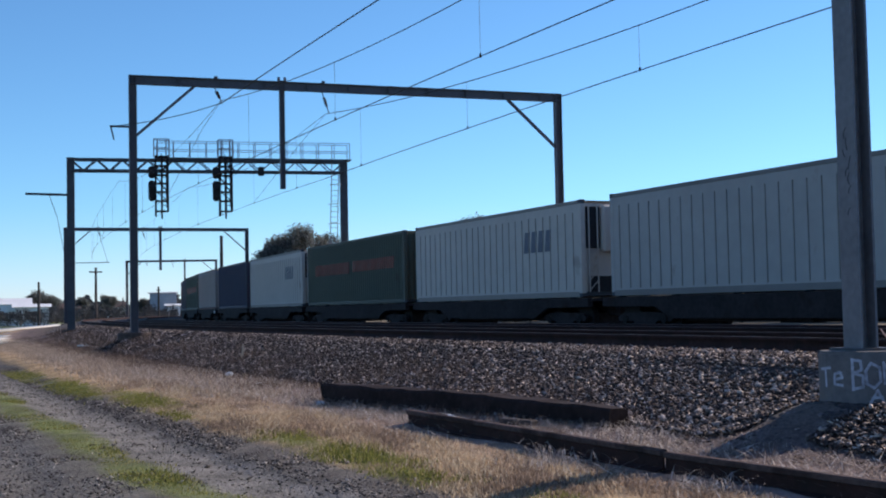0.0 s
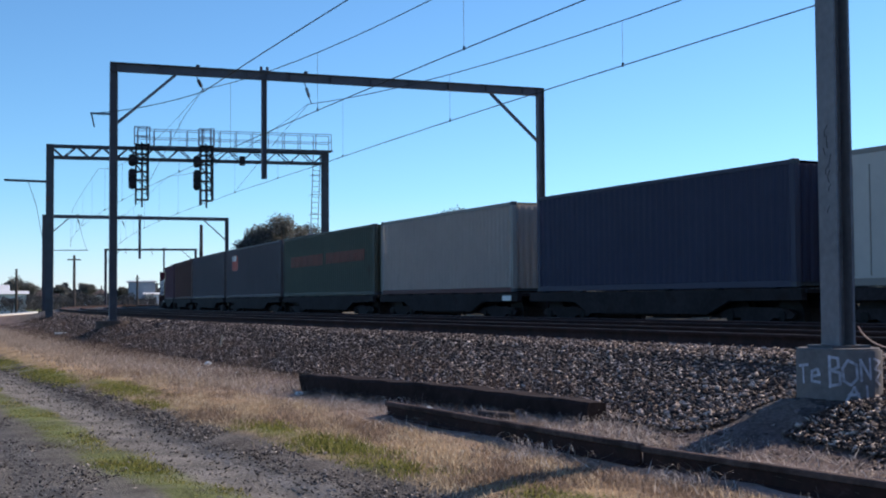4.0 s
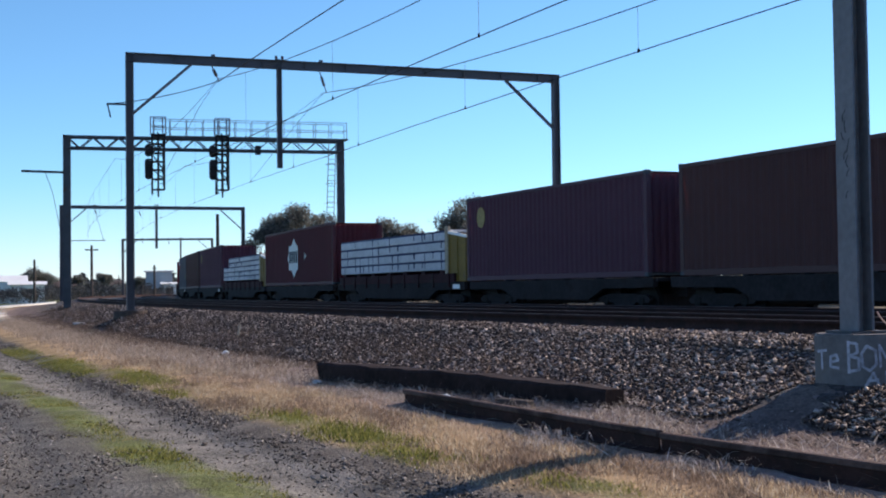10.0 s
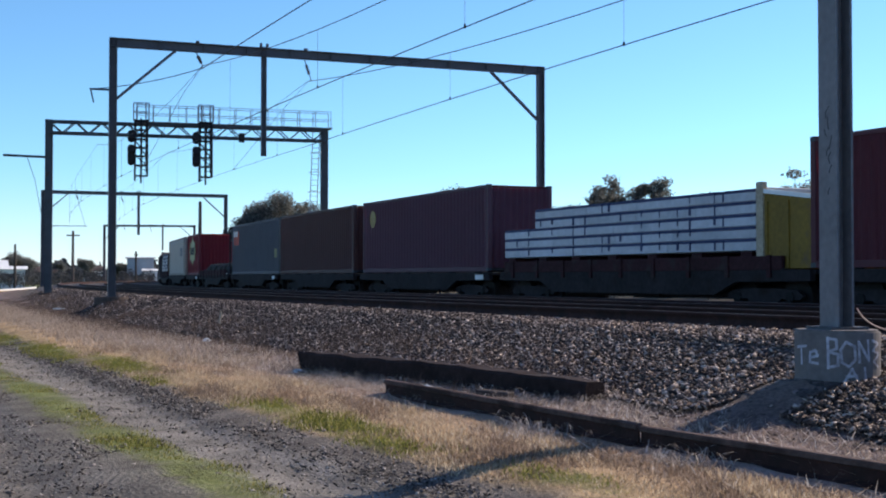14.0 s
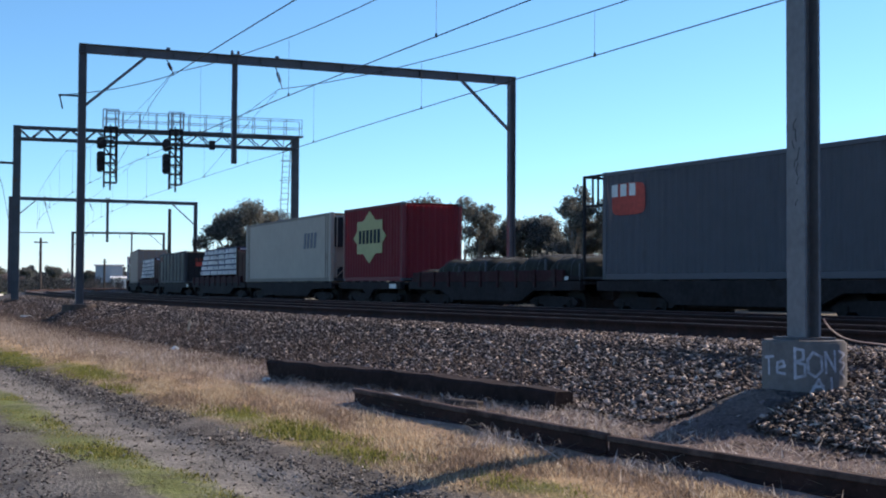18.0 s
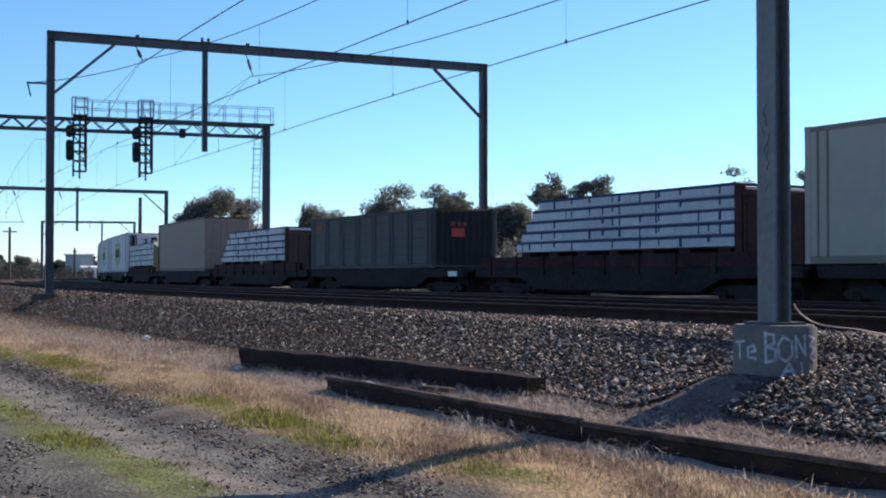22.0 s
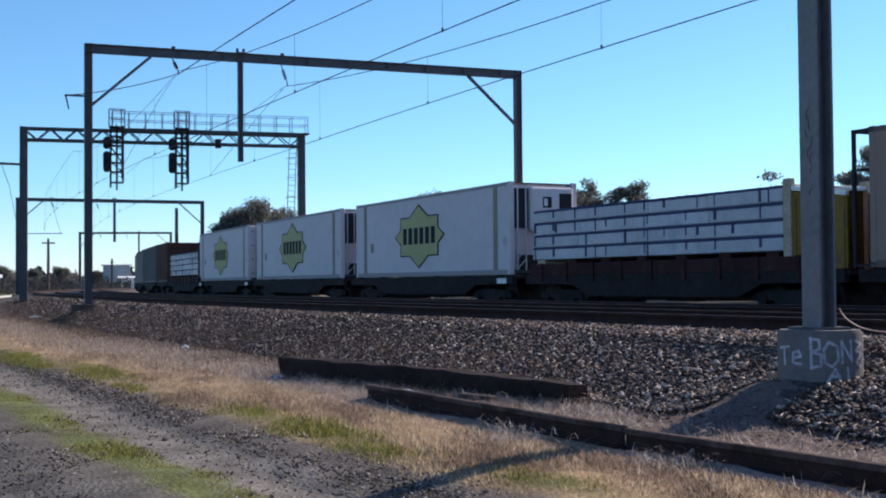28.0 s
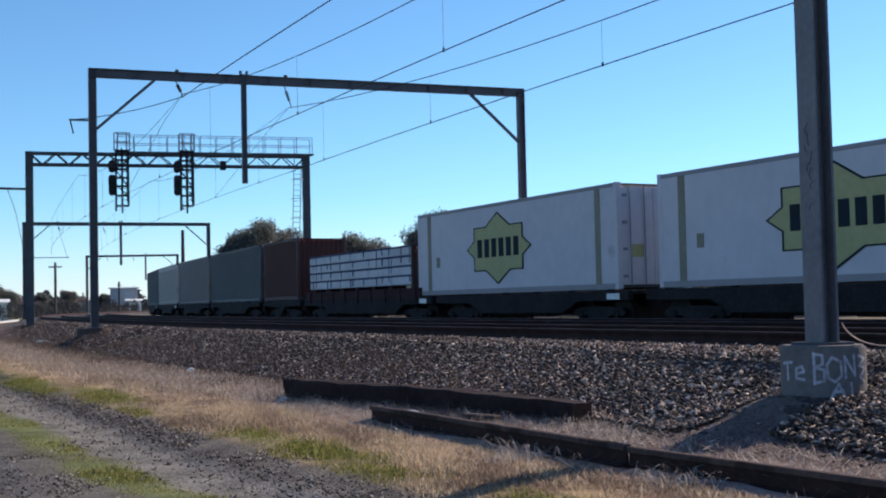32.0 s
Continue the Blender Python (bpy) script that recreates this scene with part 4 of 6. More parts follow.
def put_logo(kind, parent, L, H):
    """Plain painted shapes on the side that faces the camera; the front of the train is towards -y."""
    x = -1.222
    hl = L / 2
    if kind in ("linfox", "linfox_red"):
        wide, high, cy, cz = (2.12, 1.16, 0.36, 1.44) if kind == "linfox" else (1.68, 1.03, 0.2, 1.70)
        part("logo_border", plate(bmesh.new(), eight_point(cy, cz, wide, high), x, 0.004), LOGO["ink"] if kind == "linfox" else LOGO["yellow"], parent, "dark star-shaped border")
        part("logo", plate(bmesh.new(), eight_point(cy, cz, wide * 0.955, high * 0.945), x - 0.005, 0.004), LOGO["yellow"], parent, "yellow eight-pointed star")
        part("lettering", bars_row(bmesh.new(), cy - wide * 0.66, cy + wide * 0.68, cz - high * 0.24, cz + high * 0.27, 6, x - 0.010), LOGO["ink"], parent, "dark plain bars")
    elif kind == "white_star":
        cy, cz = 0.35, 1.42
        part("logo", plate(bmesh.new(), eight_point(cy, cz, 1.35, 1.02, 0.55), x, 0.005), LOGO["pale"], parent, "pale star-shaped patch")
        part("lettering", bars_row(bmesh.new(), cy - 0.7, cy + 1.0, cz - 0.26, cz + 0.34, 4, x - 0.006), LOGO["ink"], parent, "dark plain bars")
        part("logo", plate(bmesh.new(), [(-2.05, 1.47), (-1.7, 1.65), (-1.7, 1.28)], x, 0.005), LOGO["pale"], parent, "pale arrow patch")
    elif kind == "rand":
        part("lettering", bars_row(bmesh.new(), -hl + 1.85, -hl + 3.7, 1.45, 2.12, 4, x, -0.1), LOGO["grey"], parent, "dark grey plain bars")
    elif kind == "red_text":
        for y0, y1, low in ((0.2, hl - 1.3, 1.40), (-hl + 1.2, -0.25, 1.44)):
            part("lettering", bars_row(bmesh.new(), y0, y1, low, 1.92, 24, x, -0.05), LOGO["dullred"], parent, "faded red plain bars")
    elif kind == "scf":
        part("logo", plate(bmesh.new(), [(hl - 1.15 + 0.72 * math.copysign(abs(math.cos(a)) ** 0.4, math.cos(a)), 2.12 + 0.42 * math.copysign(abs(math.sin(a)) ** 0.4, math.sin(a))) for a in np.linspace(0, 2 * math.pi, 24, endpoint=False)], x, 0.004), LOGO["redl"], parent, "red rounded patch")
        part("lettering", bars_row(bmesh.new(), hl - 1.5, hl - 0.35, 2.2, 2.52, 3, x - 0.005), LOGO["pale"], parent, "pale plain bars")
        part("label_plate", plate(bmesh.new(), [(-hl + 0.5, 0.85), (-hl + 0.95, 0.85), (-hl + 0.95, 1.3), (-hl + 0.5, 1.3)], x, 0.005), LOGO["yellow"], parent, "yellow plate")
    elif kind == "patch":
        part("logo", plate(bmesh.new(), [(hl - 2.55 + 0.80 * math.copysign(abs(math.cos(a)) ** 0.35, math.cos(a)), 2.03 + 0.46 * math.copysign(abs(math.sin(a)) ** 0.35, math.sin(a))) for a in np.linspace(0, 2 * math.pi, 28, endpoint=False)], x, 0.004), LOGO["redl"], parent, "faded red rounded patch")
        part("lettering", bars_row(bmesh.new(), hl - 2.95, hl - 1.72, 2.14, 2.46, 3, x - 0.005), LOGO["pale"], parent, "pale plain bars")
    elif kind == "mark":
        part("logo", plate(bmesh.new(), [(hl - 1.12 + 0.31 * math.cos(a), 2.17 + 0.36 * math.sin(a)) for a in np.linspace(0, 2 * math.pi, 14, endpoint=False)], x, 0.005), LOGO["ochre"], parent, "small dull yellow oval mark")


def container(L, H, colour, label, logo="", style="ribs", front="ends", group="containers"):
    """A shipping container, its base at the origin; front: what its end towards -y shows."""
    W = 2.438
    P = PAINT[colour]
    root = thing("shipping_container", label, "container", group)
    hw, hl = W / 2, L / 2
    for sx in (-1, 1):
        if style == "ribs":
            bm = ribbed(L - 0.3, 0.15, H - 0.1, 0.278, 0.026)
        elif style == "panels":
            bm = boxes((0, 0.03, -hl + 0.15, hl - 0.15, 0.15, H - 0.1))
        elif style == "bays":
            bm = ribbed(L - 0.3, 0.15, H - 0.1, (L - 0.3) / 7, 0.0, 0.3)
        else:
            bm = boxes((0, 0.03, -hl + 0.15, hl - 0.15, 0.15, H - 0.1))
        m = Matrix.Translation((sx * (hw - 0.012), 0, 0)) @ (Matrix.Identity(4) if sx < 0 else Matrix.Rotation(math.pi, 4, "Z"))
        bmesh.ops.transform(bm, matrix=m, verts=bm.verts)
        side = part("side_wall", bm, P, root)
        if style == "panels":
            for k in range(1, round(L / 0.47)):
                y = -hl + L * k / round(L / 0.47)
                part("seam", boxes((sx * (hw - 0.002) - 0.012, sx * (hw - 0.002) + 0.012, y - 0.009, y + 0.009, 0.22, H - 0.36)), dimmed(colour, 0.68), side)
        if colour == "cream":
            for y in (hl - 0.62, hl - 0.36, 0.62 - hl, 0.36 - hl):
                part("seam", boxes((sx * (hw - 0.002) - 0.012, sx * (hw - 0.002) + 0.012, y - 0.02, y + 0.02, 0.16, H - 0.12)), dimmed(colour), side)
        if style == "bays":
            for k in range(8):
                y = -hl + 0.25 + (L - 0.5) * k / 7
                part("rib", boxes((sx * hw - 0.02, sx * hw + 0.02, y - 0.2, y - 0.03, 0.12, H - 0.08), (sx * hw - 0.02, sx * hw + 0.02, y + 0.03, y + 0.2, 0.12, H - 0.08)), DARK_PAINT, side)
                for j in range(1, 6) if k < 7 else ():
                    z = 0.15 + (H - 0.25) * j / 6
                    part("board_joint", boxes((sx * (hw + 0.001) - 0.012, sx * (hw + 0.001) + 0.012, y + 0.2, y + (L - 0.5) / 7 - 0.2, z - 0.008, z + 0.008)), dimmed(colour), side)
            x0, x1 = sorted((sx * (hw - 0.02), sx * (hw + 0.008)))
            part("patch", boxes((x0, x1, hl - 1.25, hl - 0.5, H * 0.74, H * 0.9)), LOGO["dullred"], side, "faded red patch near the rear end")
        for z0, z1 in ((0.0, 0.16), (H - 0.12, H - 0.01)):
            x0, x1 = sorted((sx * (hw - 0.06), sx * hw))
            # rails shaded by colour, as flat steel catches more skylight than ribs
            part("rail", boxes((x0, x1, -hl + 0.12, hl - 0.12, z0, z1), bevel=0.008), DARK_PAINT if style == "bays" else RUSTY_RAIL if colour == "putty" and z0 == 0 else dimmed(colour), side)
        for sy in (-1, 1):
            x0, x1 = sorted((sx * (hw - 0.16), sx * (hw + 0.002)))
            y0, y1 = sorted((sy * (hl - 0.16), sy * hl))
            post = part("corner_post", boxes((x0, x1, y0, y1, 0.11, H - 0.11), bevel=0.012), (dimmed(colour) if style == "ribs" else P) if style != "bays" else DARK_PAINT, root)
            for z0, z1 in ((0.0, 0.115), (H - 0.115, H + 0.003)):
                part("corner_casting", boxes((x0 - 0.003, x1 + 0.003, y0 - 0.003, y1 + 0.003, z0, z1), bevel=0.012), DARK_STEEL if colour not in ("bright", "cream") else P, post)
        if colour == "bright" and logo == "linfox":
            for y in (-hl + 0.95, hl - 0.95):
                part("stripe", boxes((sx * (hw - 0.01) - 0.012, sx * (hw - 0.01) + 0.012, y - 0.13, y + 0.13, 0.15, H - 0.12)), LOGO["stripe"], side)
            part("label_plate", boxes((sx * (hw - 0.01) - 0.012, sx * (hw - 0.01) + 0.012, hl - 1.75, hl - 1.5, 0.95, 1.3)), LOGO["stripe"], side)
    roof = ribbed(L - 0.24, -hw + 0.06, hw - 0.06, 0.6, 0.02, 0.6)
    bmesh.ops.transform(roof, matrix=Matrix.Translation((0, 0, H - 0.02)) @ Matrix.Rotation(radians(90), 4, "Y"), verts=roof.verts)
    part("roof", roof, P, root)
    part("floor", boxes((-hw + 0.06, hw - 0.06, -hl + 0.1, hl - 0.1, 0.04, 0.16)), DARK_STEEL, root)
    for sy in (-1, 1):
        kind = front if sy < 0 else "ends"
        if kind == "ends":
            bm = ribbed(W - 0.3, 0.12, H - 0.1, 0.25, 0.04)
            m = Matrix.Translation((0, sy * (hl - 0.03), 0)) @ Matrix.Rotation(radians(90 if sy < 0 else -90), 4, "Z")
            bmesh.ops.transform(bm, matrix=m, verts=bm.verts)
            part("end_wall", bm, P if style != "bays" else DARK_PAINT, root)
        elif kind == "doors":
            for sx in (-1, 1):
                x0, x1 = sorted((sx * 0.006, sx * (hw - 0.16)))
                d = part("door", boxes((x0, x1, -hl + 0.02, -hl + 0.07, 0.12, H - 0.12), bevel=0.006), P, root)
                for k in (0.3, 0.75):
                    xx = sx * (hw - 0.16) * k
                    part("locking_bar", rod(bmesh.new(), (xx, -hl - 0.015, 0.1), (xx, -hl - 0.015, H - 0.1), 0.02, 8), GALVANISED, d)
                for k in range(4):
                    z = 0.35 + (H - 0.7) * k / 3
                    part("hinge", boxes((sx * (hw - 0.26) - 0.07, sx * (hw - 0.26) + 0.07, -hl - 0.01, -hl + 0.02, z - 0.04, z + 0.04)), GALVANISED, d)
                if colour != "beige":
                    part("sticker", boxes((sx * 0.55 - 0.2, sx * 0.55 + 0.2, -hl + 0.012, -hl + 0.02, H * 0.30, H * 0.42)), LOGO["yellow"] if sx < 0 else LOGO["grey"], d)
        elif kind == "reefer":
            part("end_wall", boxes((-hw + 0.14, hw - 0.14, -hl + 0.12, -hl + 0.2, 0.12, H - 0.1)), P, root)
            unit = part("refrigeration_unit", boxes((-0.5, hw - 0.2, -hl - 0.12, -hl + 0.12, H * 0.46, H - 0.16), bevel=0.05), P, root, "white refrigeration machine housing")
            part("fan_grille", boxes((-hw + 0.22, -0.52, -hl + 0.06, -hl + 0.115, H * 0.5, H - 0.2), bevel=0.02), BLACK, unit, "black fan grille")
            part("control_box", boxes((-0.1, 0.22, -hl - 0.135, -hl - 0.118, H * 0.72, H * 0.84), bevel=0.006), BLACK, unit)
            part("label_plate", boxes((-0.06, 0.06, -hl - 0.142, -hl - 0.134, H * 0.74, H * 0.82)), LOGO["pale"], unit)
            part("side_grille", boxes((0.5, hw - 0.26, -hl - 0.135, -hl - 0.118, H * 0.66, H * 0.88), bevel=0.01), BLACK, unit)
            part("condenser", boxes((-hw + 0.3, hw - 0.3, -hl + 0.06, -hl + 0.118, 0.16, 0.62), bevel=0.01), BLACK, unit)
            pipes = bmesh.new()
            for xx in (-hw + 0.3, -0.62):
                bar(pipes, (xx, -hl + 0.04, 0.14), (xx, -hl + 0.04, H - 0.14), 0.035)
            for k in range(4):
                z = 0.2 + k * 0.3
                bar(pipes, (-hw + 0.3, -hl + 0.03, z), (-0.62, -hl + 0.03, z + 0.3), 0.025)
            part("pipework", pipes, P, unit)
    if colour in ("beige", "steelblue"):
        fr = bmesh.new()
        reach = 0.48 if colour == "beige" else 0.98
        for sx in (-1, 1):
            bar(fr, (sx * 1.15, hl + reach - 0.03, 0), (sx * 1.15, hl + reach - 0.03, H - 0.02), 0.07)
            for z in (0.05, H * 0.7, H - 0.05):
                bar(fr, (sx * 1.15, hl, z), (sx * 1.15, hl + reach, z), 0.06)
        bar(fr, (-1.15, hl + reach - 0.03, H - 0.05), (1.15, hl + reach - 0.03, H - 0.05), 0.07)
        if colour == "steelblue":
            for k in (0.3, 0.55):
                bar(fr, (-1.15, hl + k, H * 0.7), (-1.15, hl + k, H - 0.05), 0.045)
        part("rear_frame", fr, BLACK, root, "black steel frame at the rear end")
    if style == "bays":
        part("logo", boxes((-0.5, 0.0, -hl - 0.012, -hl - 0.002, H * 0.52, H * 0.66)), LOGO["redl"], root, "faded red patch on the end")
        part("lettering", boxes((-0.55, -0.35, -hl - 0.012, -hl - 0.002, H * 0.69, H * 0.77), (-0.28, -0.12, -hl - 0.012, -hl - 0.002, H * 0.69, H * 0.77), (-0.06, 0.06, -hl - 0.012, -hl - 0.002, H * 0.69, H * 0.77)), LOGO["dullred"], root)
    if logo:
        put_logo(logo, root, L, H)
    return root


WHEELS = []     # wheelset, its wagon, its place along the wagon


@functools.cache
def wheelset_mesh():
    ws = bmesh.new()
    for sx in (-1, 1):
        rod(ws, (sx * 0.71, 0, 0), (sx * 0.84, 0, 0), 0.46, 24)
        rod(ws, (sx * 0.67, 0, 0), (sx * 0.71, 0, 0), 0.485, 24)
        rod(ws, (sx * 0.84, 0, 0), (sx * 1.1, 0, 0), 0.12, 12)
        for k in range(3):
            a = k * math.pi / 1.5
            rod(ws, (sx * 1.1, 0.06 * math.cos(a), 0.06 * math.sin(a)), (sx * 1.12, 0.06 * math.cos(a), 0.06 * math.sin(a)), 0.018, 6)
    rod(ws, (-0.7, 0, 0), (0.7, 0, 0), 0.08, 10)
    me = bpy.data.meshes.new("wheelset")
    ws.to_mesh(me)
    ws.free()
    me.materials.append(WHEEL)
    return me


def wagon(L, label, deck="flat", colour=None):
    """A flat wagon, the rail's top at the origin; the front end is towards -y."""
    P = colour or WAGON
    root = thing("flat_wagon", label, "wagon", "train wagons")
    hl = L / 2
    top = BODY_Z - RAIL_Z - 0.01
    part("deck", boxes((-1.2, 1.2, -hl, hl, top - 0.12, top - 0.03)), P, root)
    for sx in (-1, 1):
        x0, x1 = sorted((sx * 1.12, sx * 1.28))
        sill = bmesh.new()
        prism_pts = [(-hl + 0.1, top - 0.02), (hl - 0.1, top - 0.02), (hl - 0.1, top - 0.28), (hl - 2.6, top - 0.30), (hl - 3.4, top - 0.62), (-hl + 3.4, top - 0.62), (-hl + 2.6, top - 0.30), (-hl + 0.1, top - 0.28)]
        plate(sill, prism_pts, x1, x1 - x0)
        s_ob = part("side_sill", sill, P, root)
        for k in range(6):
            y = -hl + 1.0 + (L - 2.0) * k / 5
            part("twist_lock", boxes((sx * 1.2 - 0.09, sx * 1.2 + 0.09, y - 0.08, y + 0.08, top - 0.03, top + 0.008), bevel=0.01), WHEEL, s_ob)
        if int(L * 10) % 3 == 0:
            part("number_board", boxes((sx * 1.285 - 0.004, sx * 1.285 + 0.004, -hl + 0.5, -hl + 1.1, top - 0.26, top - 0.1)), LOGO["pale"], s_ob, "small pale board")
    part("centre_sill", boxes((-0.25, 0.25, -hl, hl, top - 0.55, top - 0.12)), P, root)
    part("underframe", boxes((-0.75, -0.3, -hl + 3.1, hl - 3.1, top - 0.71, top - 0.5), (0.3, 0.75, -hl + 3.1, hl - 3.1, top - 0.71, top - 0.5), bevel=0.03), P, root)
    part("brake_gear", boxes((-0.8, -0.35, -0.9, 0.3, top - 0.74, top - 0.3), (0.3, 0.6, -0.4, 1.1, top - 0.7, top - 0.3), bevel=0.04), P, root)
    for sy in (-1, 1):
        y = sy * (hl - 1.85)
        bogie = bmesh.new()
        for sx in (-1, 1):
            plate(bogie, [(y - 1.3, 0.5), (y - 1.1, 0.62), (y - 0.4, 0.66), (y + 0.4, 0.66), (y + 1.1, 0.62), (y + 1.3, 0.5), (y + 1.2, 0.40), (y + 0.6, 0.42), (y + 0.3, 0.26), (y - 0.3, 0.26), (y - 0.6, 0.42), (y - 1.2, 0.40)], sx * 1.02 + 0.05, 0.1)
        box(bogie, -1.0, 1.0, y - 0.18, y + 0.18, 0.42, 0.66)
        box(bogie, -0.6, 0.6, y - 1.2, y + 1.2, 0.25, 0.64)
        bg = part("bogie", bogie, P, root)
        for dy in (-0.9, 0.9):
            ws = share("wheelset", wheelset_mesh(), bg, pose(0, y + dy, 0.46))
            WHEELS.append((ws, root, y + dy))
        part("coupler", boxes((-0.12, 0.12, min(sy * hl, sy * (hl + 0.42)), max(sy * hl, sy * (hl + 0.42)), 0.75, 0.98), bevel=0.03), WHEEL, root)
    if deck == "bulkhead":
        for sx in (-1, 1):
            x0, x1 = sorted((sx * 1.18, sx * 1.29))
            part("side_board", boxes((x0, x1, -hl + 1.0, hl - 0.4, top - 0.03, top + 0.30), bevel=0.01), WAGON_RED, root)
            for k in range(9):
                y = -hl + 1.4 + (L - 2.4) * k / 8
                part("stake_pocket", boxes((sx * 1.30 - 0.03, sx * 1.30 + 0.03, y - 0.06, y + 0.06, top - 0.2, top + 0.32)), WAGON_RED, root)
    return root


def end_frame(long, height, colour, label):
    """A bulkhead at the front of a load, with solid gusset sides running forward from it."""
    root = thing("wagon_bulkhead", label, "bulkhead", "wagon bulkheads")
    P = colour
    for x in (-1.18, 1.18):
        part("upright", boxes((x - 0.07, x + 0.07, -0.12, 0.12, 0, height + 0.22), bevel=0.01), DUNNAGE if colour is YELLOW else BROWN_END, root)
        side = bmesh.new()
        plate(side, [(-long, 0.0), (-0.12, 0.0), (-0.12, height * 0.96), (-long, height * 0.86)], x + 0.02, 0.04)
        g = part("gusset", side, P, root)
        for k in range(3):
            y = -long + 0.1 + (long - 0.3) * k / 2
            part("rib", boxes((x - 0.045, x + 0.045, y - 0.04, y + 0.04, 0, height * 0.86)), P, g)
        part("top_rail", bar(bmesh.new(), (x, -long, height * 0.88), (x, -0.12, height), 0.1), WHITE_PAINT if colour is YELLOW else BROWN_END, root)
    part("panel", ribbed_panel(height), P, root)
    part("cross_rail", boxes((-1.11, 1.11, -0.1, 0.1, height, height + 0.1), bevel=0.01), WHITE_PAINT if colour is YELLOW else BROWN_END, root)
    return root


def ribbed_panel(height):
    bm = ribbed(2.3, 0, height, 0.3, 0.05)
    bmesh.ops.transform(bm, matrix=Matrix.Rotation(radians(90), 4, "Z"), verts=bm.verts)
    return bm


def stack(L, layers, seed, step, label="white wrapped packs stacked in layers under dark blue straps"):
    """Packs wrapped in white sheeting, layer on layer, on dark bearers; step: how much shorter each layer is at the rear (+y)."""
    rnd = random.Random(seed)
    root = thing("wrapped_load", label, "load", "wrapped loads")
    hl = L / 2
    z, ph = 0.42, 1.46 / layers
    for k in range(7):
        y = -hl + 0.4 + (L - 0.8) * k / 6
        part("bearer", boxes((-1.15, 1.15, y - 0.2, y + 0.2, 0, 0.41)), DUNNAGE if rnd.random() < 0.12 else WAGON_RED, root)
    lines = [-hl + 0.3 + (L - 0.6) * (k + rnd.uniform(-0.45, 0.45)) / 16 for k in range(17)]
    for i in range(layers):
        y0, y1 = -hl, hl - step[min(i, len(step) - 1)]
        n = 4
        cuts = [y0 + (y1 - y0) * (k + (rnd.uniform(-0.15, 0.15) if 0 < k < n else 0)) / n for k in range(n + 1)]
        for k in range(n):
            for sx in (-1, 1):
                x0, x1 = (-1.2, -0.004) if sx < 0 else (0.004, 1.2)
                jx = rnd.uniform(-0.008, 0.008)
                part("pack", boxes((x0 + jx, x1 + jx, cuts[k], cuts[k + 1] - 0.001, z, z + ph - 0.062 + rnd.uniform(-0.012, 0.008)), bevel=0.02), WRAP, root)
        part("spacer", boxes((-1.195, 1.195, y0 + 0.03, y1 - 0.03, z + ph - 0.075, z + ph - 0.001)), BAND, root)
        for y in lines:
            if y < y1 - 0.1 and rnd.random() < 0.6:
                half, low = rnd.choice((0.012, 0.016, 0.022, 0.04)), rnd.uniform(0, 0.12)
                for x0 in (-1.216, 1.19):
                    part("strap", boxes((x0, x0 + 0.026, y - half, y + half, z + low, z + ph - 0.02)), BAND, root)
        z += ph
    return root


TARP = material("dark_olive_tarpaulin", (0.030, 0.030, 0.024), 0.75, 0, 5, 0.4, 0.5, (0.05, 0.045, 0.034), 1.6, 0.55)


def covered_load(L, n):
    """Low packs under dark sheeting between stakes, lashed down with cables; the last one to the rear lies lower."""
    root = thing("covered_load", "low packs under dark olive sheeting lashed between steel stakes", "load")
    hl = L / 2
    for sx in (-1, 1):
        part("side_bar", boxes((sx * 1.15 - 0.06, sx * 1.15 + 0.06, -hl, hl, 0, 0.13), bevel=0.01), WAGON, root)
    step = L / n
    for i in range(n):
        y0, y1 = -hl + step * i + 0.05, -hl + step * (i + 1) - 0.05
        high = 0.66 + 0.05 * math.sin(i * 2.3) - (0.27 if i == n - 1 else 0)
        bm = bmesh.new()
        rings = []
        for k in range(9):
            f = k / 8
            end = 1 - 0.22 * abs(2 * f - 1) ** 6
            ring = []
            for j in range(13):
                a = math.pi * j / 12
                cx, cz = math.cos(a), math.sin(a)
                sag = 1 + 0.035 * math.sin(5 * a + 9 * f + i) + 0.03 * math.sin(17 * f + 2 * i)
                ring.append(bm.verts.new((1.09 * math.copysign(abs(cx) ** 0.45, cx), y0 + (y1 - y0) * f, 0.02 + high * end * sag * abs(cz) ** 0.45)))
            rings.append(ring)
        for p, q in zip(rings, rings[1:]):
            for j in range(12):
                bm.faces.new((p[j], q[j], q[j + 1], p[j + 1]))
        bm.faces.new(rings[0])
        bm.faces.new(rings[-1][::-1])
        bmesh.ops.recalc_face_normals(bm, faces=bm.faces)
        pack = part("sheeted_pack", bm, TARP, root, "pack under dark olive sheeting", smooth=True)
        for f in (0.28, 0.72):
            y = y0 + (y1 - y0) * f
            pts = [Vector((1.14 * math.copysign(abs(math.cos(a)) ** 0.45, math.cos(a)), y + 0.05 * math.sin(a * 2), 0.05 + high * 1.03 * abs(math.sin(a)) ** 0.45)) for a in np.linspace(0, math.pi, 15)]
            part("lashing", wire(pts, 0.012, pack), DARK_STEEL, pack)
        for sx in (-1, 1):
            part("stake", boxes((sx * 1.17 - 0.03, sx * 1.17 + 0.03, y0 - 0.08, y0 - 0.02, 0, high * (0.9 if i % 2 else 0.7))), DARK_STEEL, root)
            part("marker_plate", boxes((sx * 1.215 - 0.004, sx * 1.215 + 0.004, y0 + 0.5, y0 + 0.75, 0.0, 0.1)), LOGO["pale"], root, "small pale plate")
    return root


